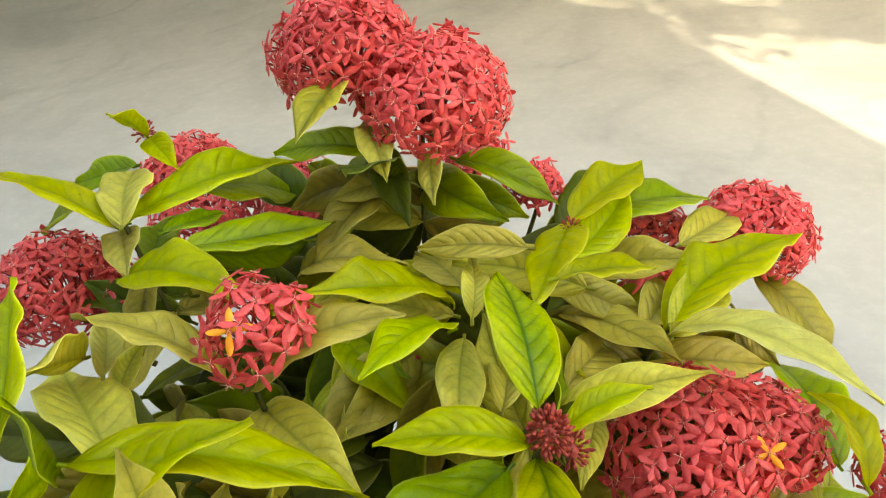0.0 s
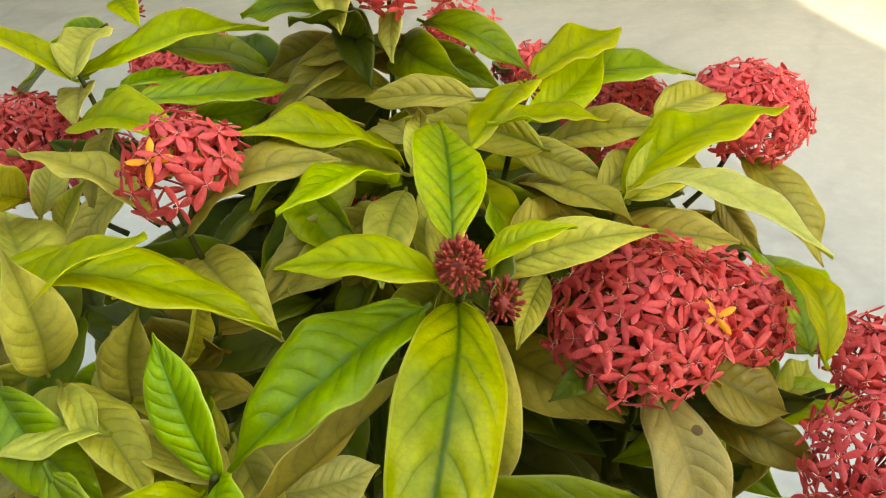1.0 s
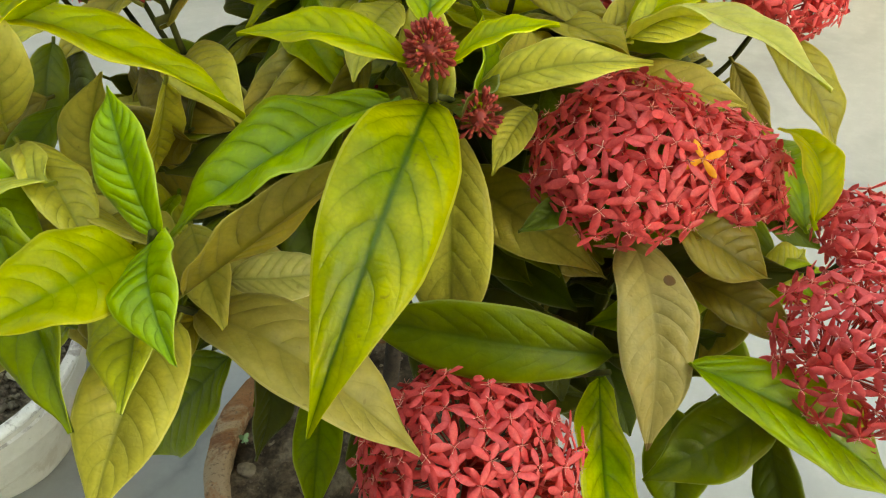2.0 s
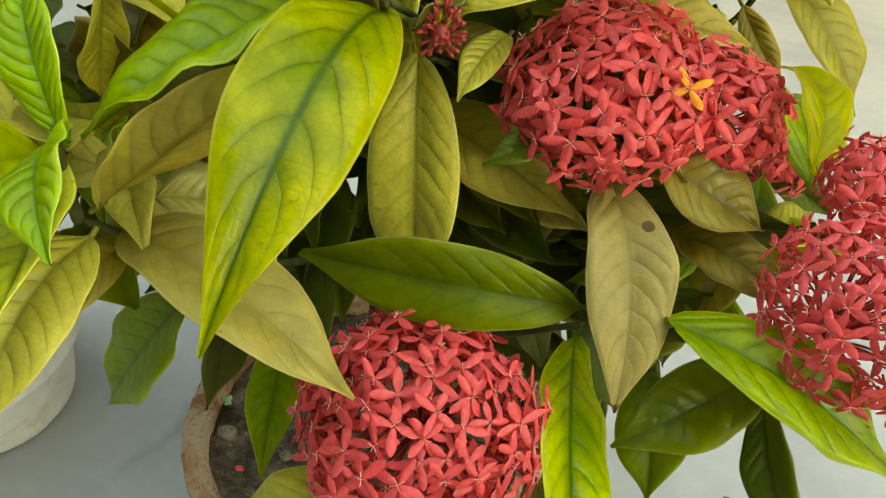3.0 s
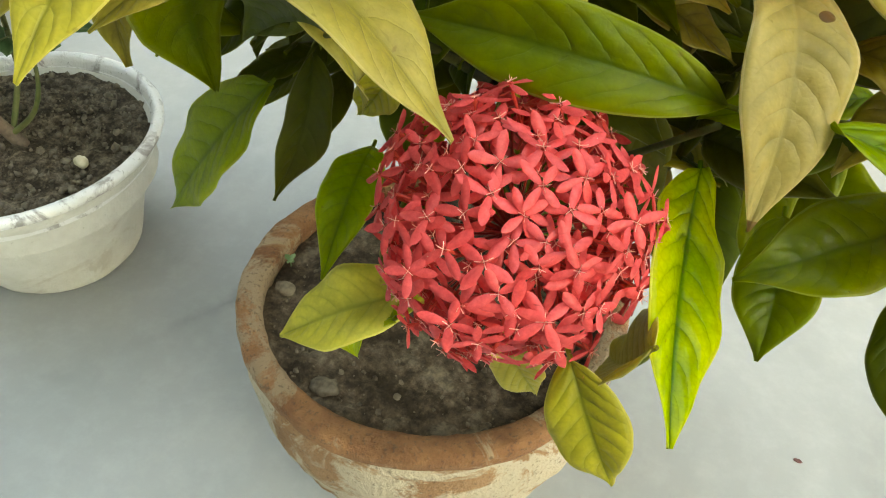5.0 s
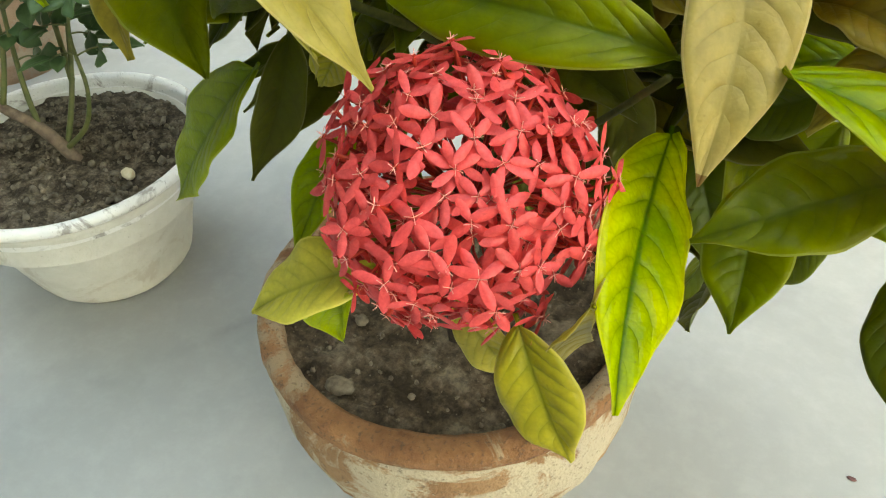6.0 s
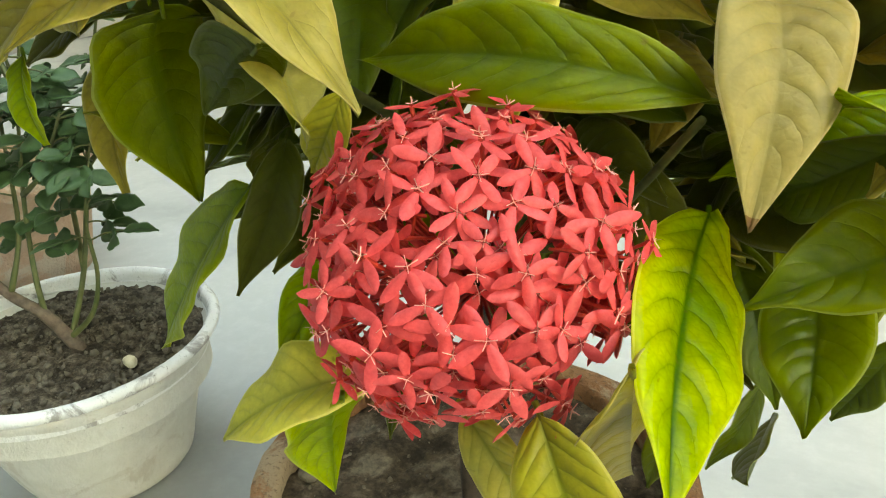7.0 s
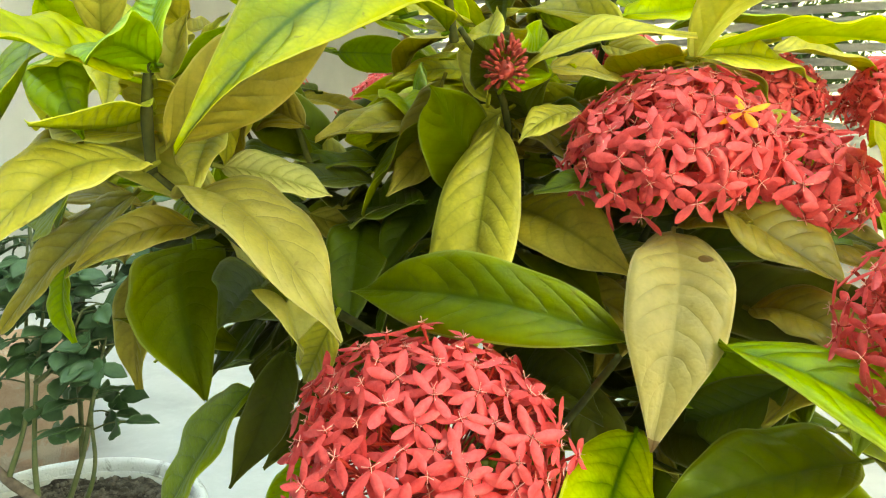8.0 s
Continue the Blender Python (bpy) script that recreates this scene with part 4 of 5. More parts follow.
leaf(shrub, "dk", (-0.016, -0.116, 0.658), (-0.042, -0.053, 0.626), 0.027, -26, 0.11)
leaf(shrub, "dol", (-0.074, -0.154, 0.616), (-0.127, -0.205, 0.547), 0.038, -5, 0.07)
leaf(shrub, "yol", (0.002, -0.197, 0.659), (0.041, -0.272, 0.659), 0.031, -2, -0.04)
leaf(shrub, "grn", (-0.029, -0.224, 0.695), (0.026, -0.279, 0.654), 0.033, 11, -0.03)
leaf(shrub, "pale", (-0.022, -0.200, 0.688), (-0.105, -0.178, 0.647), 0.038, 36, 0.07)
leaf(shrub, "ol", (-0.007, -0.190, 0.651), (-0.088, -0.189, 0.657), 0.030, 10, -0.02)
leaf(shrub, "yol", (0.134, -0.010, 0.695), (0.060, 0.002, 0.706), 0.028, 3, 0.03)
leaf(shrub, "yg", (0.126, 0.010, 0.701), (0.164, 0.073, 0.709), 0.028, 12, 0.01)
leaf(shrub, "yol", (0.176, -0.030, 0.676), (0.217, 0.037, 0.664), 0.030, 10, 0.07)

# flower heads, nearest first
flower_head(shrub, (0.131, -0.189, 0.532), (0.20, -0.62, 0.76), 0.051, 0.034, 150, 140, True, (0.10, -0.09, 0.50), None, "broad dome of coral-red four-petalled florets")
flower_head(shrub, (0.182, -0.073, 0.636), (0.0, -0.36, 0.93), 0.0425, 0.032, 93, 101, True, (0.184, -0.06, 0.585), (0.215, -0.084, 0.644), "broad dome of red florets with one orange floret")
flower_head(shrub, (-0.026, -0.078, 0.729), (0.0, -0.25, 0.97), 0.027, 0.021, 26, 92, True, (-0.040, -0.085, 0.695), (-0.031, -0.095, 0.742), "small open cluster of red florets with one orange floret")
flower_head(shrub, (0.229, -0.054, 0.624), (0.35, -0.25, 0.90), 0.030, 0.022, 42, 104, True, (0.215, -0.04, 0.59))
flower_head(shrub, (0.296, -0.118, 0.578), (0.35, -0.35, 0.86), 0.040, 0.036, 62, 120, False, (0.27, -0.07, 0.545))
flower_head(shrub, (0.298, -0.060, 0.597), (0.2, -0.1, 0.97), 0.024, 0.02, 26, 105, False, (0.28, -0.05, 0.56))
flower_head(shrub, (-0.007, 0.110, 0.790), (-0.15, -0.1, 0.97), 0.044, 0.037, 95, 105, False, (0.02, 0.09, 0.72))
flower_head(shrub, (0.048, 0.090, 0.766), (0.15, -0.2, 0.96), 0.045, 0.037, 101, 105, False, (0.035, 0.085, 0.70))
flower_head(shrub, (0.255, 0.109, 0.645), (0.2, -0.1, 0.97), 0.038, 0.031, 81, 106, False, (0.22, 0.10, 0.58))
flower_head(shrub, (0.176, 0.092, 0.652), (0.05, -0.1, 1.0), 0.037, 0.027, 62, 102, False, (0.16, 0.09, 0.59))
flower_head(shrub, (-0.211, 0.045, 0.662), (-0.2, -0.1, 0.97), 0.041, 0.038, 81, 112, False, (-0.16, 0.04, 0.60))
flower_head(shrub, (-0.177, 0.213, 0.654), (-0.1, 0.0, 1.0), 0.040, 0.030, 60, 100, False, (-0.12, 0.15, 0.60))
flower_head(shrub, (-0.148, 0.168, 0.645), (-0.1, -0.1, 0.97), 0.045, 0.032, 62, 100, False, (-0.11, 0.13, 0.58))
flower_head(shrub, (-0.083, 0.227, 0.622), (0.0, 0.1, 1.0), 0.030, 0.026, 43, 100, False, (-0.06, 0.16, 0.56))
flower_head(shrub, (-0.087, 0.200, 0.617), (0.0, -0.1, 1.0), 0.032, 0.024, 43, 100, False, (-0.06, 0.15, 0.55))
flower_head(shrub, (0.063, 0.171, 0.680), (0.0, 0.1, 1.0), 0.024, 0.020, 30, 100, False, (0.05, 0.12, 0.62))
flower_head(shrub, (0.109, 0.194, 0.635), (0.0, 0.1, 1.0), 0.022, 0.022, 27, 100, False, (0.08, 0.14, 0.58))
flower_head(shrub, (0.033, 0.009, 0.629), (-0.1, -0.4, 0.9), 0.018, 0.020, 21, 120, False, (0.035, 0.03, 0.57))
flower_head(shrub, (0.266, 0.034, 0.545), (0.3, -0.3, 0.9), 0.022, 0.024, 30, 120, False, (0.23, 0.04, 0.51))
flower_head(shrub, (-0.159, 0.038, 0.660), (-0.1, -0.2, 0.97), 0.024, 0.020, 26, 105, False, (-0.14, 0.05, 0.60))

# unopened bud clusters
bud_cluster(shrub, (0.110, -0.138, 0.722), (0.0, -0.1, 1.0), 0.0092, 66, "tight ball of dark red unopened buds")
stem(shrub, [(0.104, -0.120, 0.685), (0.108, -0.130, 0.703), (0.110, -0.137, 0.718)], [0.0022, 0.0019, 0.0016])
bud_cluster(shrub, (0.120, -0.105, 0.674), (0.2, -0.1, 0.97), 0.0095, 34, "small ball of red unopened buds")
bud_cluster(shrub, (0.126, 0.007, 0.722), (0.0, -0.1, 1.0), 0.006, 26, "small ball of dark red unopened buds")
bud_cluster(shrub, (-0.214, 0.228, 0.688), (0.0, -0.1, 1.0), 0.009, 24, "small ball of dark red unopened buds")

# branches from the trunk to the leafy tips
FORK = (0.03, 0.015, 0.45)
SHOOTS = []
for mid, node, end in (
    ((0.03, 0.05, 0.56), (0.033, 0.075, 0.66), (0.040, 0.085, 0.745)),
    ((0.02, 0.07, 0.58), (0.012, 0.095, 0.68), (0.000, 0.105, 0.765)),
    ((-0.06, 0.02, 0.55), (-0.115, 0.02, 0.63), (-0.132, 0.018, 0.735)),
    ((-0.01, -0.03, 0.55), (-0.03, -0.07, 0.63), (-0.036, -0.082, 0.71)),
    ((0.06, -0.02, 0.54), (0.099, -0.066, 0.645), (0.106, -0.118, 0.69)),
    ((0.05, -0.09, 0.53), (0.045, -0.165, 0.585), (0.011, -0.205, 0.636)),
    ((0.07, 0.01, 0.55), (0.10, 0.01, 0.63), (0.124, 0.008, 0.72)),
    ((0.06, 0.0, 0.55), (0.075, -0.01, 0.62), (0.073, -0.021, 0.697)),
    ((0.10, 0.0, 0.52), (0.16, -0.04, 0.56), (0.186, -0.068, 0.612)),
    ((0.10, 0.03, 0.53), (0.15, 0.0, 0.60), (0.175, -0.020, 0.672)),
    ((0.13, -0.02, 0.49), (0.22, -0.05, 0.53), (0.28, -0.06, 0.575)),
    ((0.10, 0.07, 0.53), (0.18, 0.10, 0.57), (0.22, 0.10, 0.60)),
    ((-0.03, 0.08, 0.53), (-0.09, 0.12, 0.58), (-0.13, 0.15, 0.62)),
    ((0.07, -0.06, 0.47), (0.13, -0.10, 0.50), (0.188, -0.144, 0.568)),
    ((0.06, -0.05, 0.45), (0.11, -0.11, 0.47), (0.135, -0.165, 0.515)),
):
    stem(shrub, [FORK, mid, node, end], [0.0040, 0.0026, 0.0018, 0.0014])
    SHOOTS.append((Vector(mid), Vector(node), Vector(end)))
stem(shrub, [(0.011, -0.205, 0.636), (0.018, -0.210, 0.66), (0.026, -0.212, 0.682)], [0.0026, 0.0024, 0.0018])

# opposite pairs of older leaves lower on each shoot
pairs = random.Random(23)
for mid, node, end in SHOOTS:
    if end.y < -0.06:
        continue
    for level, s in enumerate((0.30, 0.62)):
        b = node.lerp(end, s)
        a = pairs.uniform(0, 3.1416)
        for side in (0, 1):
            way = Vector((math.cos(a + side * 3.1416), math.sin(a + side * 3.1416), pairs.uniform(-0.55, 0.0))).normalized()
            ln = pairs.uniform(0.058, 0.080)
            leaf(shrub, pairs.choice(("ol", "dol", "dol", "grn", "dk", "yol")), b, b + way * ln, ln * pairs.uniform(0.34, 0.40), pairs.uniform(-15, 15), pairs.uniform(0.04, 0.12))

# older leaves inside the crown, growing from its branches, coloured dark for its shade
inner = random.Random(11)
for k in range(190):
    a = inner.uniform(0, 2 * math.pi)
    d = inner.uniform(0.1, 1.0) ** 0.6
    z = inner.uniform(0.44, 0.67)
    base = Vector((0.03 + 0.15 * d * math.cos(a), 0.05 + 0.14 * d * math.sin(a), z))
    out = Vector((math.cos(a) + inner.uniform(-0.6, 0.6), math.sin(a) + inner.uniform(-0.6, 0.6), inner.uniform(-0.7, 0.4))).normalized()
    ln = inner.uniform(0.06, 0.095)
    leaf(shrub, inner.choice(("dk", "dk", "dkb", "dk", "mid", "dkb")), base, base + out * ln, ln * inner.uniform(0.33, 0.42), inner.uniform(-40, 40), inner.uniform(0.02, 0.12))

# left-hand filler leaves, mostly in the same shade-dark colours
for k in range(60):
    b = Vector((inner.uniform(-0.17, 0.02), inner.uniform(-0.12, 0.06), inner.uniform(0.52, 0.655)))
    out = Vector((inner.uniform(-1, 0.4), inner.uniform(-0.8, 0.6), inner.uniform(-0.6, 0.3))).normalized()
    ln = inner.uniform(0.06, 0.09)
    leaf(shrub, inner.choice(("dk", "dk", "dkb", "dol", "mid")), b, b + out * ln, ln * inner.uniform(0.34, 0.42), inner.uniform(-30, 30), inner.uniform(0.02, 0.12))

# right-hand filler closing bright gaps; shade is put into its dark colours
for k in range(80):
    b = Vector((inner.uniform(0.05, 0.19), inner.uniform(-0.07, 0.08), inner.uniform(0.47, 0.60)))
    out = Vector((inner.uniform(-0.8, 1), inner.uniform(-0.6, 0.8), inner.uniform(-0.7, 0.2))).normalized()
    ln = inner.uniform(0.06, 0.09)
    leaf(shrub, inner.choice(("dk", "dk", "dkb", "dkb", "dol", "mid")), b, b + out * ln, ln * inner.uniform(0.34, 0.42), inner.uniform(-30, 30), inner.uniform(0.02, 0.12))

# hanging filler under the right flower heads, painted dark as the shade there
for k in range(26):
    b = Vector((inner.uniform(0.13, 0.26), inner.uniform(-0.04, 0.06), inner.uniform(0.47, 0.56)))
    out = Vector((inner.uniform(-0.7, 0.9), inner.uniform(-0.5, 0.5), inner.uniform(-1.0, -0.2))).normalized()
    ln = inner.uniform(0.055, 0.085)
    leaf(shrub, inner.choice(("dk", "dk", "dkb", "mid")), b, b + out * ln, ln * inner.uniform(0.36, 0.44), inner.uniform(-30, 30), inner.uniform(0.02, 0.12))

# younger arching leaves behind the crown's front
back = random.Random(41)
for k in range(26):
    b = Vector((back.uniform(-0.06, 0.11), back.uniform(0.0, 0.07), back.uniform(0.61, 0.67)))
    out = Vector((back.uniform(-1, 1), back.uniform(-1.0, 0.3), back.uniform(-0.15, 0.25))).normalized()
    ln = back.uniform(0.065, 0.09)
    leaf(shrub, back.choice(("yol", "yg", "grn", "ol", "yg")), b, b + out * ln, ln * back.uniform(0.34, 0.42), back.uniform(-40, 40), back.uniform(0.10, 0.2))

for k in range(16):
    b = Vector((back.uniform(-0.13, 0.0), back.uniform(-0.16, 0.0), back.uniform(0.59, 0.655)))
    out = Vector((back.uniform(-1, 0.6), back.uniform(-0.7, 0.7), back.uniform(-0.3, 0.3))).normalized()
    ln = back.uniform(0.06, 0.085)
    leaf(shrub, back.choice(("yol", "ol", "grn", "pale", "dol")), b, b + out * ln, ln * back.uniform(0.36, 0.42), back.uniform(-50, 50), back.uniform(0.10, 0.2))

# olive leaves low on the stem behind the bud
for k, (dx, dy, dz) in enumerate(((-0.05, 0.0, -0.03), (0.045, 0.01, -0.03), (-0.03, 0.05, -0.03), (0.02, 0.06, -0.03), (-0.06, 0.03, -0.01))):
    b = Vector((0.098, -0.065 + 0.004 * k, 0.655 - 0.006 * k))
    leaf(shrub, ("ol", "dol", "ol", "dol", "ol")[k], b, b + Vector((dx, dy, dz)), 0.026, 10 * k - 30, 0.08)

# the crown stands on the soil
shrub.location.z -= 0.04

# ---- the white pot with a rose bush ----
CLOD_DARK = plain_material("clod_dark_brown", (0.05, 0.040, 0.029), (0.24, 0.202, 0.150), 75, 0.95, 0.7, 0.002)
white_pot = thing("white_pot", (WX, WY, 0), "white painted flowerpot with a scuffed dirty rim, standing on marble", "plant pot")
part("pot_rim", lathe([(0.1445, 0.140), (0.1455, 0.163), (0.147, 0.1705), (0.1495, 0.1742), (0.1535, 0.175), (0.158, 0.1732), (0.1602, 0.1695), (0.1598, 0.1668), (0.1586, 0.1648), (0.1556, 0.1634), (0.1445, 0.160)], 112, 0.0008, 7.0), WHITE_RIM, white_pot, "white rim with grey scuffs")
wall_mesh = lathe([(0.1395, 0.112), (0.1400, 0.1545), (0.1535, 0.1636), (0.1465, 0.148), (0.1365, 0.128), (0.1275, 0.108), (0.1180, 0.085), (0.1095, 0.062), (0.1025, 0.040), (0.0970, 0.022), (0.0920, 0.009), (0.0860, 0.002), (0.0820, 0), (0, 0)], 112, 0.0012, 9.0)
for v in wall_mesh.verts:
    # hand-made: the foot stands a little off the rim's centre
    lean = max(0.0, 1 - v.co.z / 0.16)
    v.co.x += 0.004 * lean
    v.co.y += 0.010 * lean
part("pot_wall", wall_mesh, WHITE_PAINT, white_pot)
for ob in white_pot.children:
    ob.matrix_parent_inverse = Matrix.Identity(4)
bed = tagged(mesh_object("soil", soil_disc(0.1432, 0.154, 0.0065, 8.0, rings=44, steps=120), SOIL_DARK), "dark crumbly soil filling the white pot", "soil")
bed.location = (WX, WY, 0)
crumbs("soil_crumb", bed, 0.139, 0.1545, 1000, 0.0010, 0.0058, 6, CLOD_DARK)
pebble((-0.431, 0.034, 0.161), (0.0085, 0.0062, 0.0065), STONE, "cream-coloured pebble lying on dark soil")


def leaf_small(base, tip, width, roll, seed):
    return leaf_blade(base, tip, width, roll, 0.05, 0.25, 0.06, seed, nu=8, nv=6, thick=0.0003, full=0.62)


rose = thing("rose_bush", (WX + 0.012, WY + 0.005, 0.155), "young rose bush with small blue-green leaves in a white pot", "shrub")
rose_rng = random.Random(5)
ROSE_FOOT = Vector((-0.497, 0.024, 0.16))
ROSE_MOVE = Vector((-0.018, 0.009, -0.009))
for tips in (
    [ROSE_FOOT, (-0.520, 0.010, 0.205), (-0.565, -0.005, 0.235), (-0.60, -0.02, 0.30), (-0.60, -0.01, 0.42)],
    [(-0.520, 0.010, 0.205), (-0.535, 0.02, 0.25), (-0.54, 0.035, 0.33), (-0.525, 0.05, 0.43), (-0.50, 0.06, 0.50)],
    [(-0.555, 0.0, 0.230), (-0.56, 0.03, 0.29), (-0.575, 0.05, 0.38), (-0.585, 0.07, 0.48)],
    [(-0.505, 0.018, 0.175), (-0.475, 0.035, 0.205), (-0.462, 0.045, 0.25), (-0.465, 0.05, 0.31), (-0.44, 0.06, 0.39)],
    [(-0.54, 0.035, 0.33), (-0.50, 0.04, 0.36), (-0.46, 0.05, 0.42)],
    [(-0.60, -0.02, 0.30), (-0.65, -0.03, 0.37), (-0.68, -0.02, 0.46)],
    [(-0.525, 0.05, 0.43), (-0.56, 0.06, 0.48), (-0.57, 0.07, 0.54)],
    [(-0.505, 0.022, 0.175), (-0.51, 0.06, 0.24), (-0.52, 0.10, 0.34), (-0.50, 0.12, 0.44), (-0.47, 0.13, 0.52)],
    [(-0.51, 0.06, 0.24), (-0.57, 0.10, 0.32), (-0.63, 0.11, 0.42), (-0.66, 0.12, 0.52)],
    [(-0.52, 0.10, 0.34), (-0.46, 0.11, 0.40), (-0.42, 0.11, 0.47)],
):
    woody = tips[0] is ROSE_FOOT
    pts = [Vector(p) + ROSE_MOVE for p in tips]
    first = 0.0078 if woody else 0.0034
    stem(rose, pts, [first * (1 - 0.62 * k / (len(pts) - 1)) for k in range(len(pts))], ROSE_WOOD if woody else ROSE_STEM)
    for i in range(1, len(pts)):
        for q in range(7 if i > 1 else (1 if woody else 3)):
            s = rose_rng.random()
            at = pts[i - 1].lerp(pts[i], s)
            if at.z < (0.26 if q < 4 else 0.33):
                continue
            a = rose_rng.uniform(0, 6.28)
            out = Vector((math.cos(a), math.sin(a), rose_rng.uniform(-0.25, 0.35))).normalized()
            end = at + out * rose_rng.uniform(0.022, 0.04)
            stem(rose, [at, at.lerp(end, 0.5) + Vector((0, 0, 0.003)), end], [0.0011, 0.0009, 0.0007], ROSE_STEM)
            for turn in (-1.0, 0.0, 1.0):
                b = end if turn == 0 else at.lerp(end, 0.72)
                way = Vector((math.cos(a + turn * 1.15), math.sin(a + turn * 1.15), rose_rng.uniform(-0.5, 0.15))).normalized()
                ln = rose_rng.uniform(0.024, 0.036)
                part("leaf", leaf_small(b, b + way * ln, ln * rose_rng.uniform(0.62, 0.74), rose_rng.uniform(-35, 35), rose_rng.uniform(0, 90)), ROSE_LEAF, rose)

# ---- the tan clay pot farther back ----
far_pot = thing("clay_pot", (-1.10, 0.31, 0), "plain tan clay flowerpot standing on marble", "plant pot")
part("pot_wall", lathe([(0.0, 0.15), (0.115, 0.15), (0.120, 0.195), (0.128, 0.20), (0.137, 0.197), (0.139, 0.18), (0.134, 0.168), (0.128, 0.165), (0.118, 0.10), (0.105, 0.04), (0.097, 0.0), (0.0, 0.0)], 72, 0.001, 4.0), TAN_CLAY, far_pot)
for ob in far_pot.children:
    ob.matrix_parent_inverse = Matrix.Identity(4)


# ---- unseen house wall and tree, added to shade and dapple the terrace ----
def slab(x0, x1, y0, y1, z0, z1):
    bm = bmesh.new()
    bmesh.ops.create_cube(bm, size=1)
    for v in bm.verts:
        v.co = Vector((x0 + (v.co.x + 0.5) * (x1 - x0), y0 + (v.co.y + 0.5) * (y1 - y0), z0 + (v.co.z + 0.5) * (z1 - z0)))
    bmesh.ops.bevel(bm, geom=bm.edges[:], offset=0.02, segments=2, affect="EDGES")
    return bm


PLASTER = plain_material("plaster_cream", (0.46, 0.45, 0.43), (0.56, 0.55, 0.53), 3, 0.9, 0.3, 0.01)
# Darker plaster, so the unseen wall bounces less light onto the shrub.
PLASTER_LOW_BOUNCE = plain_material("plaster_grey_low_bounce", (0.24, 0.235, 0.22), (0.33, 0.32, 0.30), 3, 0.9, 0.3, 0.01)
house = tagged(mesh_object("wall_south", slab(-7.0, 2.16, -1.9, -1.65, 0, 6.3), PLASTER_LOW_BOUNCE, False), "unseen house wall added to block the sun, dull grey to cut bounce", "wall", kind="structure")

# Unseen lower wall, added so its edge draws the sun patch's border.
tagged(mesh_object("wall_wing", slab(2.162, 2.28, -1.9, -1.65, 0, 3.62), PLASTER, False), "unseen lower plastered wall added to shape the sun patch", "wall", kind="structure")
# Grey kept dark so the far wall bounces little light onto the floor.
FAR_LOW_BOUNCE = plain_material("plaster_far_low_bounce", (0.28, 0.28, 0.24), (0.42, 0.42, 0.36), 2, 0.9, 0.3, 0.01)
LIMB = plain_material("bark_grey", (0.10, 0.085, 0.07), (0.20, 0.17, 0.14), 20, 0.9, 0.8, 0.01)
FOLIAGE = plain_material("foliage_green", (0.05, 0.10, 0.02), (0.09, 0.16, 0.035), 8, 0.5, 0.0, through_light=0.25)


def leaf_cloud(spots, count, size, seed):
    """Many small pointed leaves scattered in clumps round the spots (centre, radius)."""
    rng = random.Random(seed)
    verts, faces = [], []
    for k in range(count):
        c, r = spots[rng.randrange(len(spots))]
        d = Vector((rng.gauss(0, 1), rng.gauss(0, 1), rng.gauss(0, 1))).normalized() * r * rng.random() ** 0.45
        p = Vector(c) + d
        a = Vector((rng.uniform(-1, 1), rng.uniform(-1, 1), rng.uniform(-0.9, 0.5))).normalized()
        w = a.cross(Vector((rng.uniform(-1, 1), rng.uniform(-1, 1), rng.uniform(-1, 1)))).normalized()
        n = a.cross(w)
        s = size * rng.uniform(0.7, 1.25)
        i = len(verts)
        verts += [p, p + a * s * 0.45 + w * s * 0.2 + n * s * 0.05, p + a * s, p + a * s * 0.45 - w * s * 0.2 + n * s * 0.05, p + a * s * 0.5 - n * s * 0.02]
        faces += [(i, i + 1, i + 4), (i + 1, i + 2, i + 4), (i + 2, i + 3, i + 4), (i + 3, i, i + 4)]
    me = bpy.data.meshes.new("crown")
    me.from_pydata([tuple(v) for v in verts], [], faces)
    return me


def tree(place, trunk, spots, count, size, seed, label, name="tree", group=""):
    ob = thing(name, place, label, name, group)
    part("trunk", tube(trunk, [0.10, 0.085, 0.06, 0.03], 10), LIMB, ob)
    fork = Vector(trunk[2])
    for c, r in spots:
        part("limb", tube([fork, fork.lerp(Vector(c), 0.55) + Vector((0, 0, 0.08)), c], [0.035, 0.02, 0.006], 6), LIMB, ob)
    me = leaf_cloud(spots, count, size, seed)
    me.materials.append(FOLIAGE)
    crown = new("crown", me)
    crown.parent = ob
    crown.matrix_parent_inverse = Matrix.Translation(-ob.location)
    tagged(crown, kind="stuff")
    return ob


# Unseen tree, its leaf clumps placed to throw dapples on the far floor.
tree((3.1, -1.0, 0), [(3.1, -1.0, 0), (3.05, -1.0, 1.2), (2.95, -1.0, 2.3), (2.9, -1.0, 3.0)], [((1.95, -0.95, 3.15), 0.32), ((2.35, -1.0, 3.25), 0.38), ((2.75, -1.0, 3.15), 0.38), ((2.2, -1.0, 3.6), 0.35), ((2.9, -1.0, 3.55), 0.4), ((2.05, -0.95, 3.35), 0.3), ((2.25, -1.36, 3.35), 0.26), ((2.58, -1.34, 3.35), 0.24), ((2.88, -1.36, 3.3), 0.26), ((2.12, -1.38, 3.25), 0.2), ((2.30, -1.46, 3.25), 0.17), ((2.0, -1.28, 3.3), 0.22), ((2.62, -1.47, 3.25), 0.15)], 700, 0.092, 3, "unseen leafy tree added to dapple the sun patch")

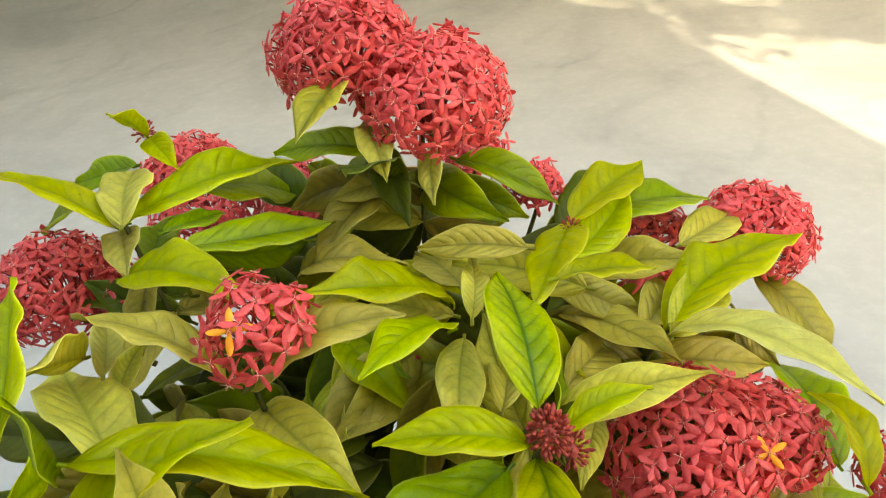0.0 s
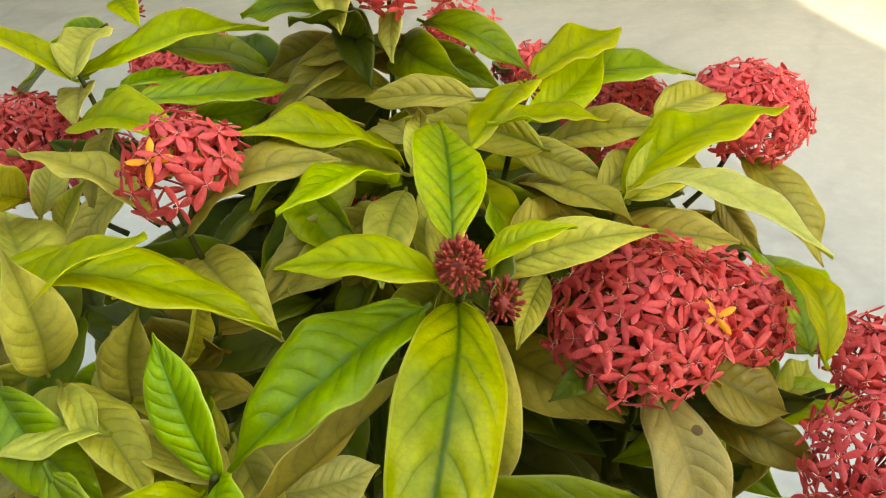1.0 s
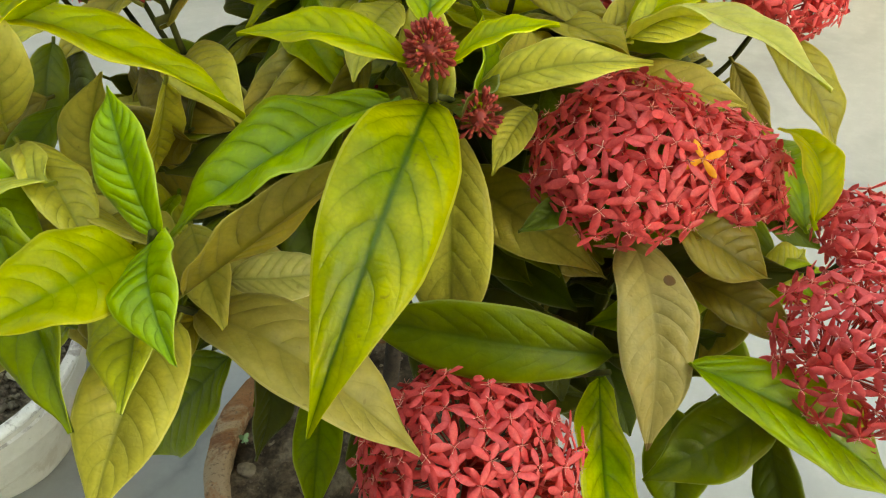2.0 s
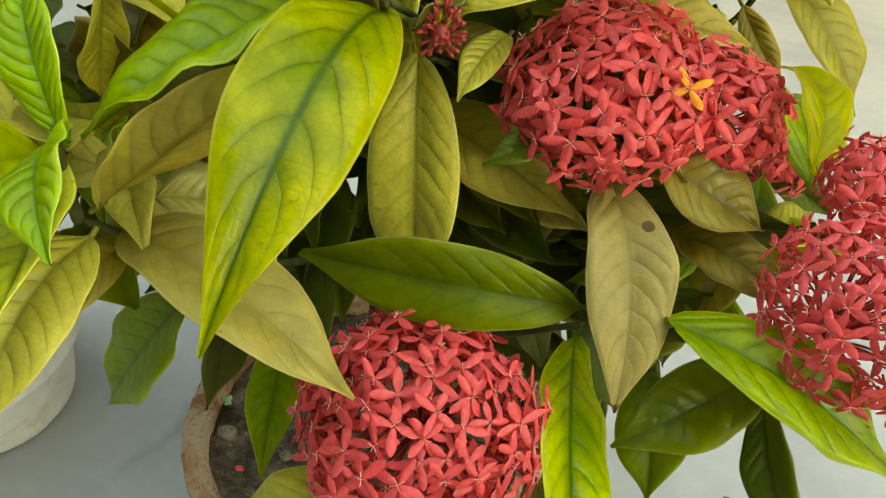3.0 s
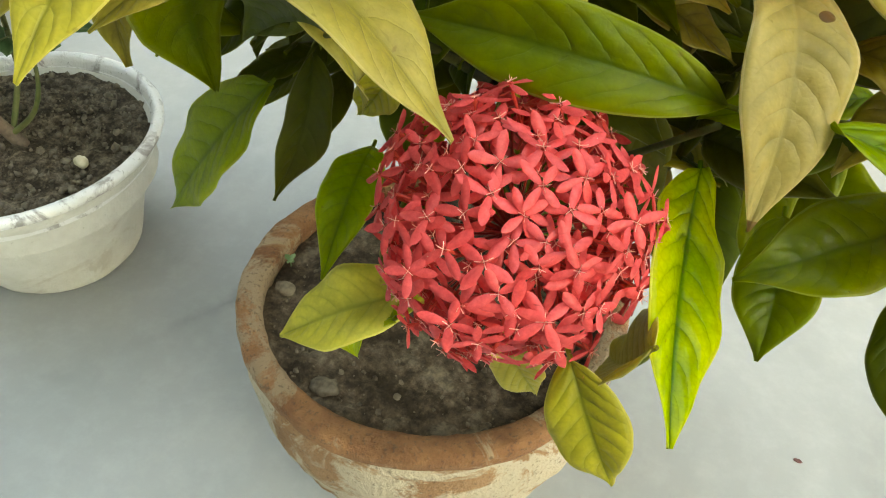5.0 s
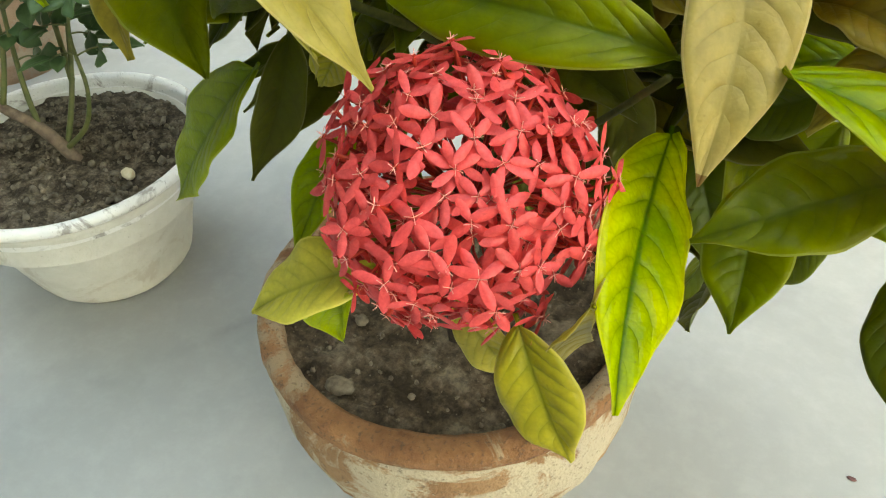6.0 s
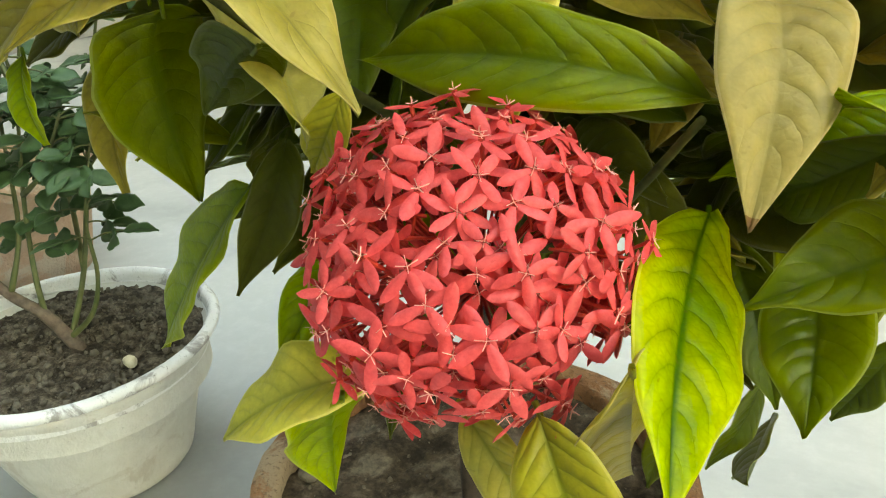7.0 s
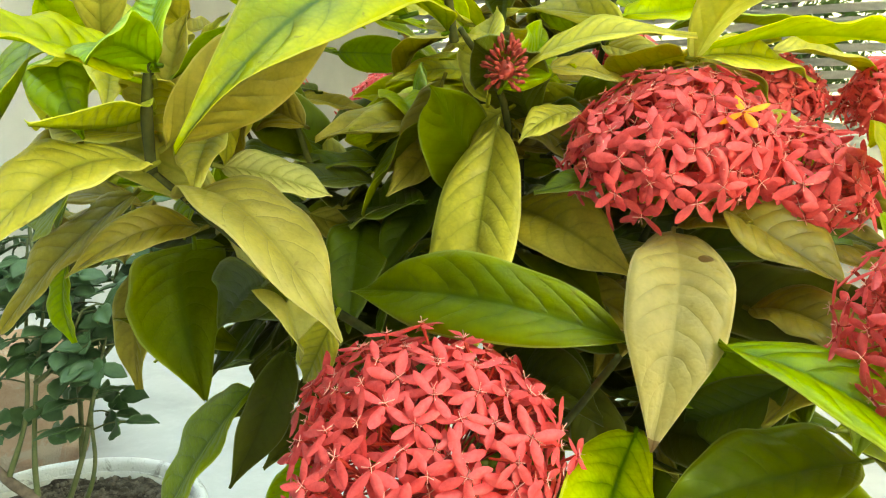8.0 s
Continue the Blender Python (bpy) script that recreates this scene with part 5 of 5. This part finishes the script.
# Unseen overhead slab on two pillars, added to keep sky off the far floor.
tagged(mesh_object("ceiling_porch", slab(-4.6, 2.6, 0.98, 5.2, 2.15, 2.30), PLASTER, False), "unseen plain slab added overhead to darken the far floor", "roof", kind="structure")
for x, y in ((-4.4, 5.0), (2.4, 5.0)):
    tagged(mesh_object("porch_pillar", slab(x - 0.12, x + 0.12, y - 0.12, y + 0.12, 0, 2.15), PLASTER, False), "unseen plain square pillar added under the shade slab", "pillar", kind="structure")

# ---- the parapet and slatted railing at the far edge of the terrace ----
PARAPET = plain_material("parapet_whitewash", (0.55, 0.54, 0.51), (0.68, 0.67, 0.63), 5, 0.85, 0.3, 0.006)
SLAT = plain_material("slat_weathered_grey", (0.26, 0.258, 0.25), (0.40, 0.395, 0.38), 9, 0.8, 0.4, 0.004)
tagged(mesh_object("wall_north", slab(-7.0, 4.0, 4.25, 4.45, 0, 0.32), PARAPET, False), "low whitewashed parapet wall", "wall", kind="structure")
railing = thing("railing", (0, 4.35, 0.32), "weathered grey slatted railing on a low wall", "railing")
post_me = slab(-0.03, 0.03, -0.03, 0.03, 0.0, 1.19)
first_post = part("post", post_me, SLAT, railing)
first_post.matrix_parent_inverse = Matrix.Identity(4)
for k in range(-5, 4):
    ob = first_post if k == -5 else new("post", first_post.data)
    ob.parent = railing
    ob.location = (k * 1.05 + 0.17, 0, 0)
slat_me = None
for k in range(17):
    if slat_me is None:
        first_slat = part("slat", slab(-6.5, 3.8, -0.055, -0.032, 0.0, 0.042), SLAT, railing)
        first_slat.matrix_parent_inverse = Matrix.Identity(4)
        slat_me = first_slat.data
        first_slat.location = (0, 0, 0.02)
    else:
        ob = new("slat", slat_me)
        ob.parent = railing
        ob.location = (0, 0, 0.02 + 0.066 * k)
for x, y, s in ((-0.9, 5.4, 5), (-2.6, 5.6, 6), (0.9, 5.5, 7), (-4.6, 5.8, 8)):
    tree((x, y, 0), [(x, y, 0), (x + 0.03, y, 0.3), (x, y + 0.02, 0.6), (x, y, 0.9)], [((x - 0.3, y, 0.9), 0.4), ((x + 0.3, y + 0.1, 1.0), 0.42), ((x, y, 1.35), 0.45), ((x + 0.1, y, 0.6), 0.35)], 1500, 0.09, s, "green garden bush behind the railing", "bush", "bushes behind the railing")

# Added wall that closes the north and holds back its light.
tagged(mesh_object("wall_far", slab(-9.0, 7.0, 8.2, 8.4, 0, 4.6), FAR_LOW_BOUNCE, False), "grey wall added behind the bushes to limit northern light", "wall", kind="structure")
# Side walls added to close the terrace and block low-angle light.
tagged(mesh_object("wall_west", slab(-3.4, -3.15, -1.6, 4.2, 0, 3.2), PLASTER, False), "plain cream plastered side wall added to cut low side light", "wall", kind="structure")
tagged(mesh_object("wall_east", slab(2.62, 2.85, -0.5, 5.2, 0, 2.09), PLASTER, False), "plain cream plastered side wall added to cut low side light", "wall", kind="structure")
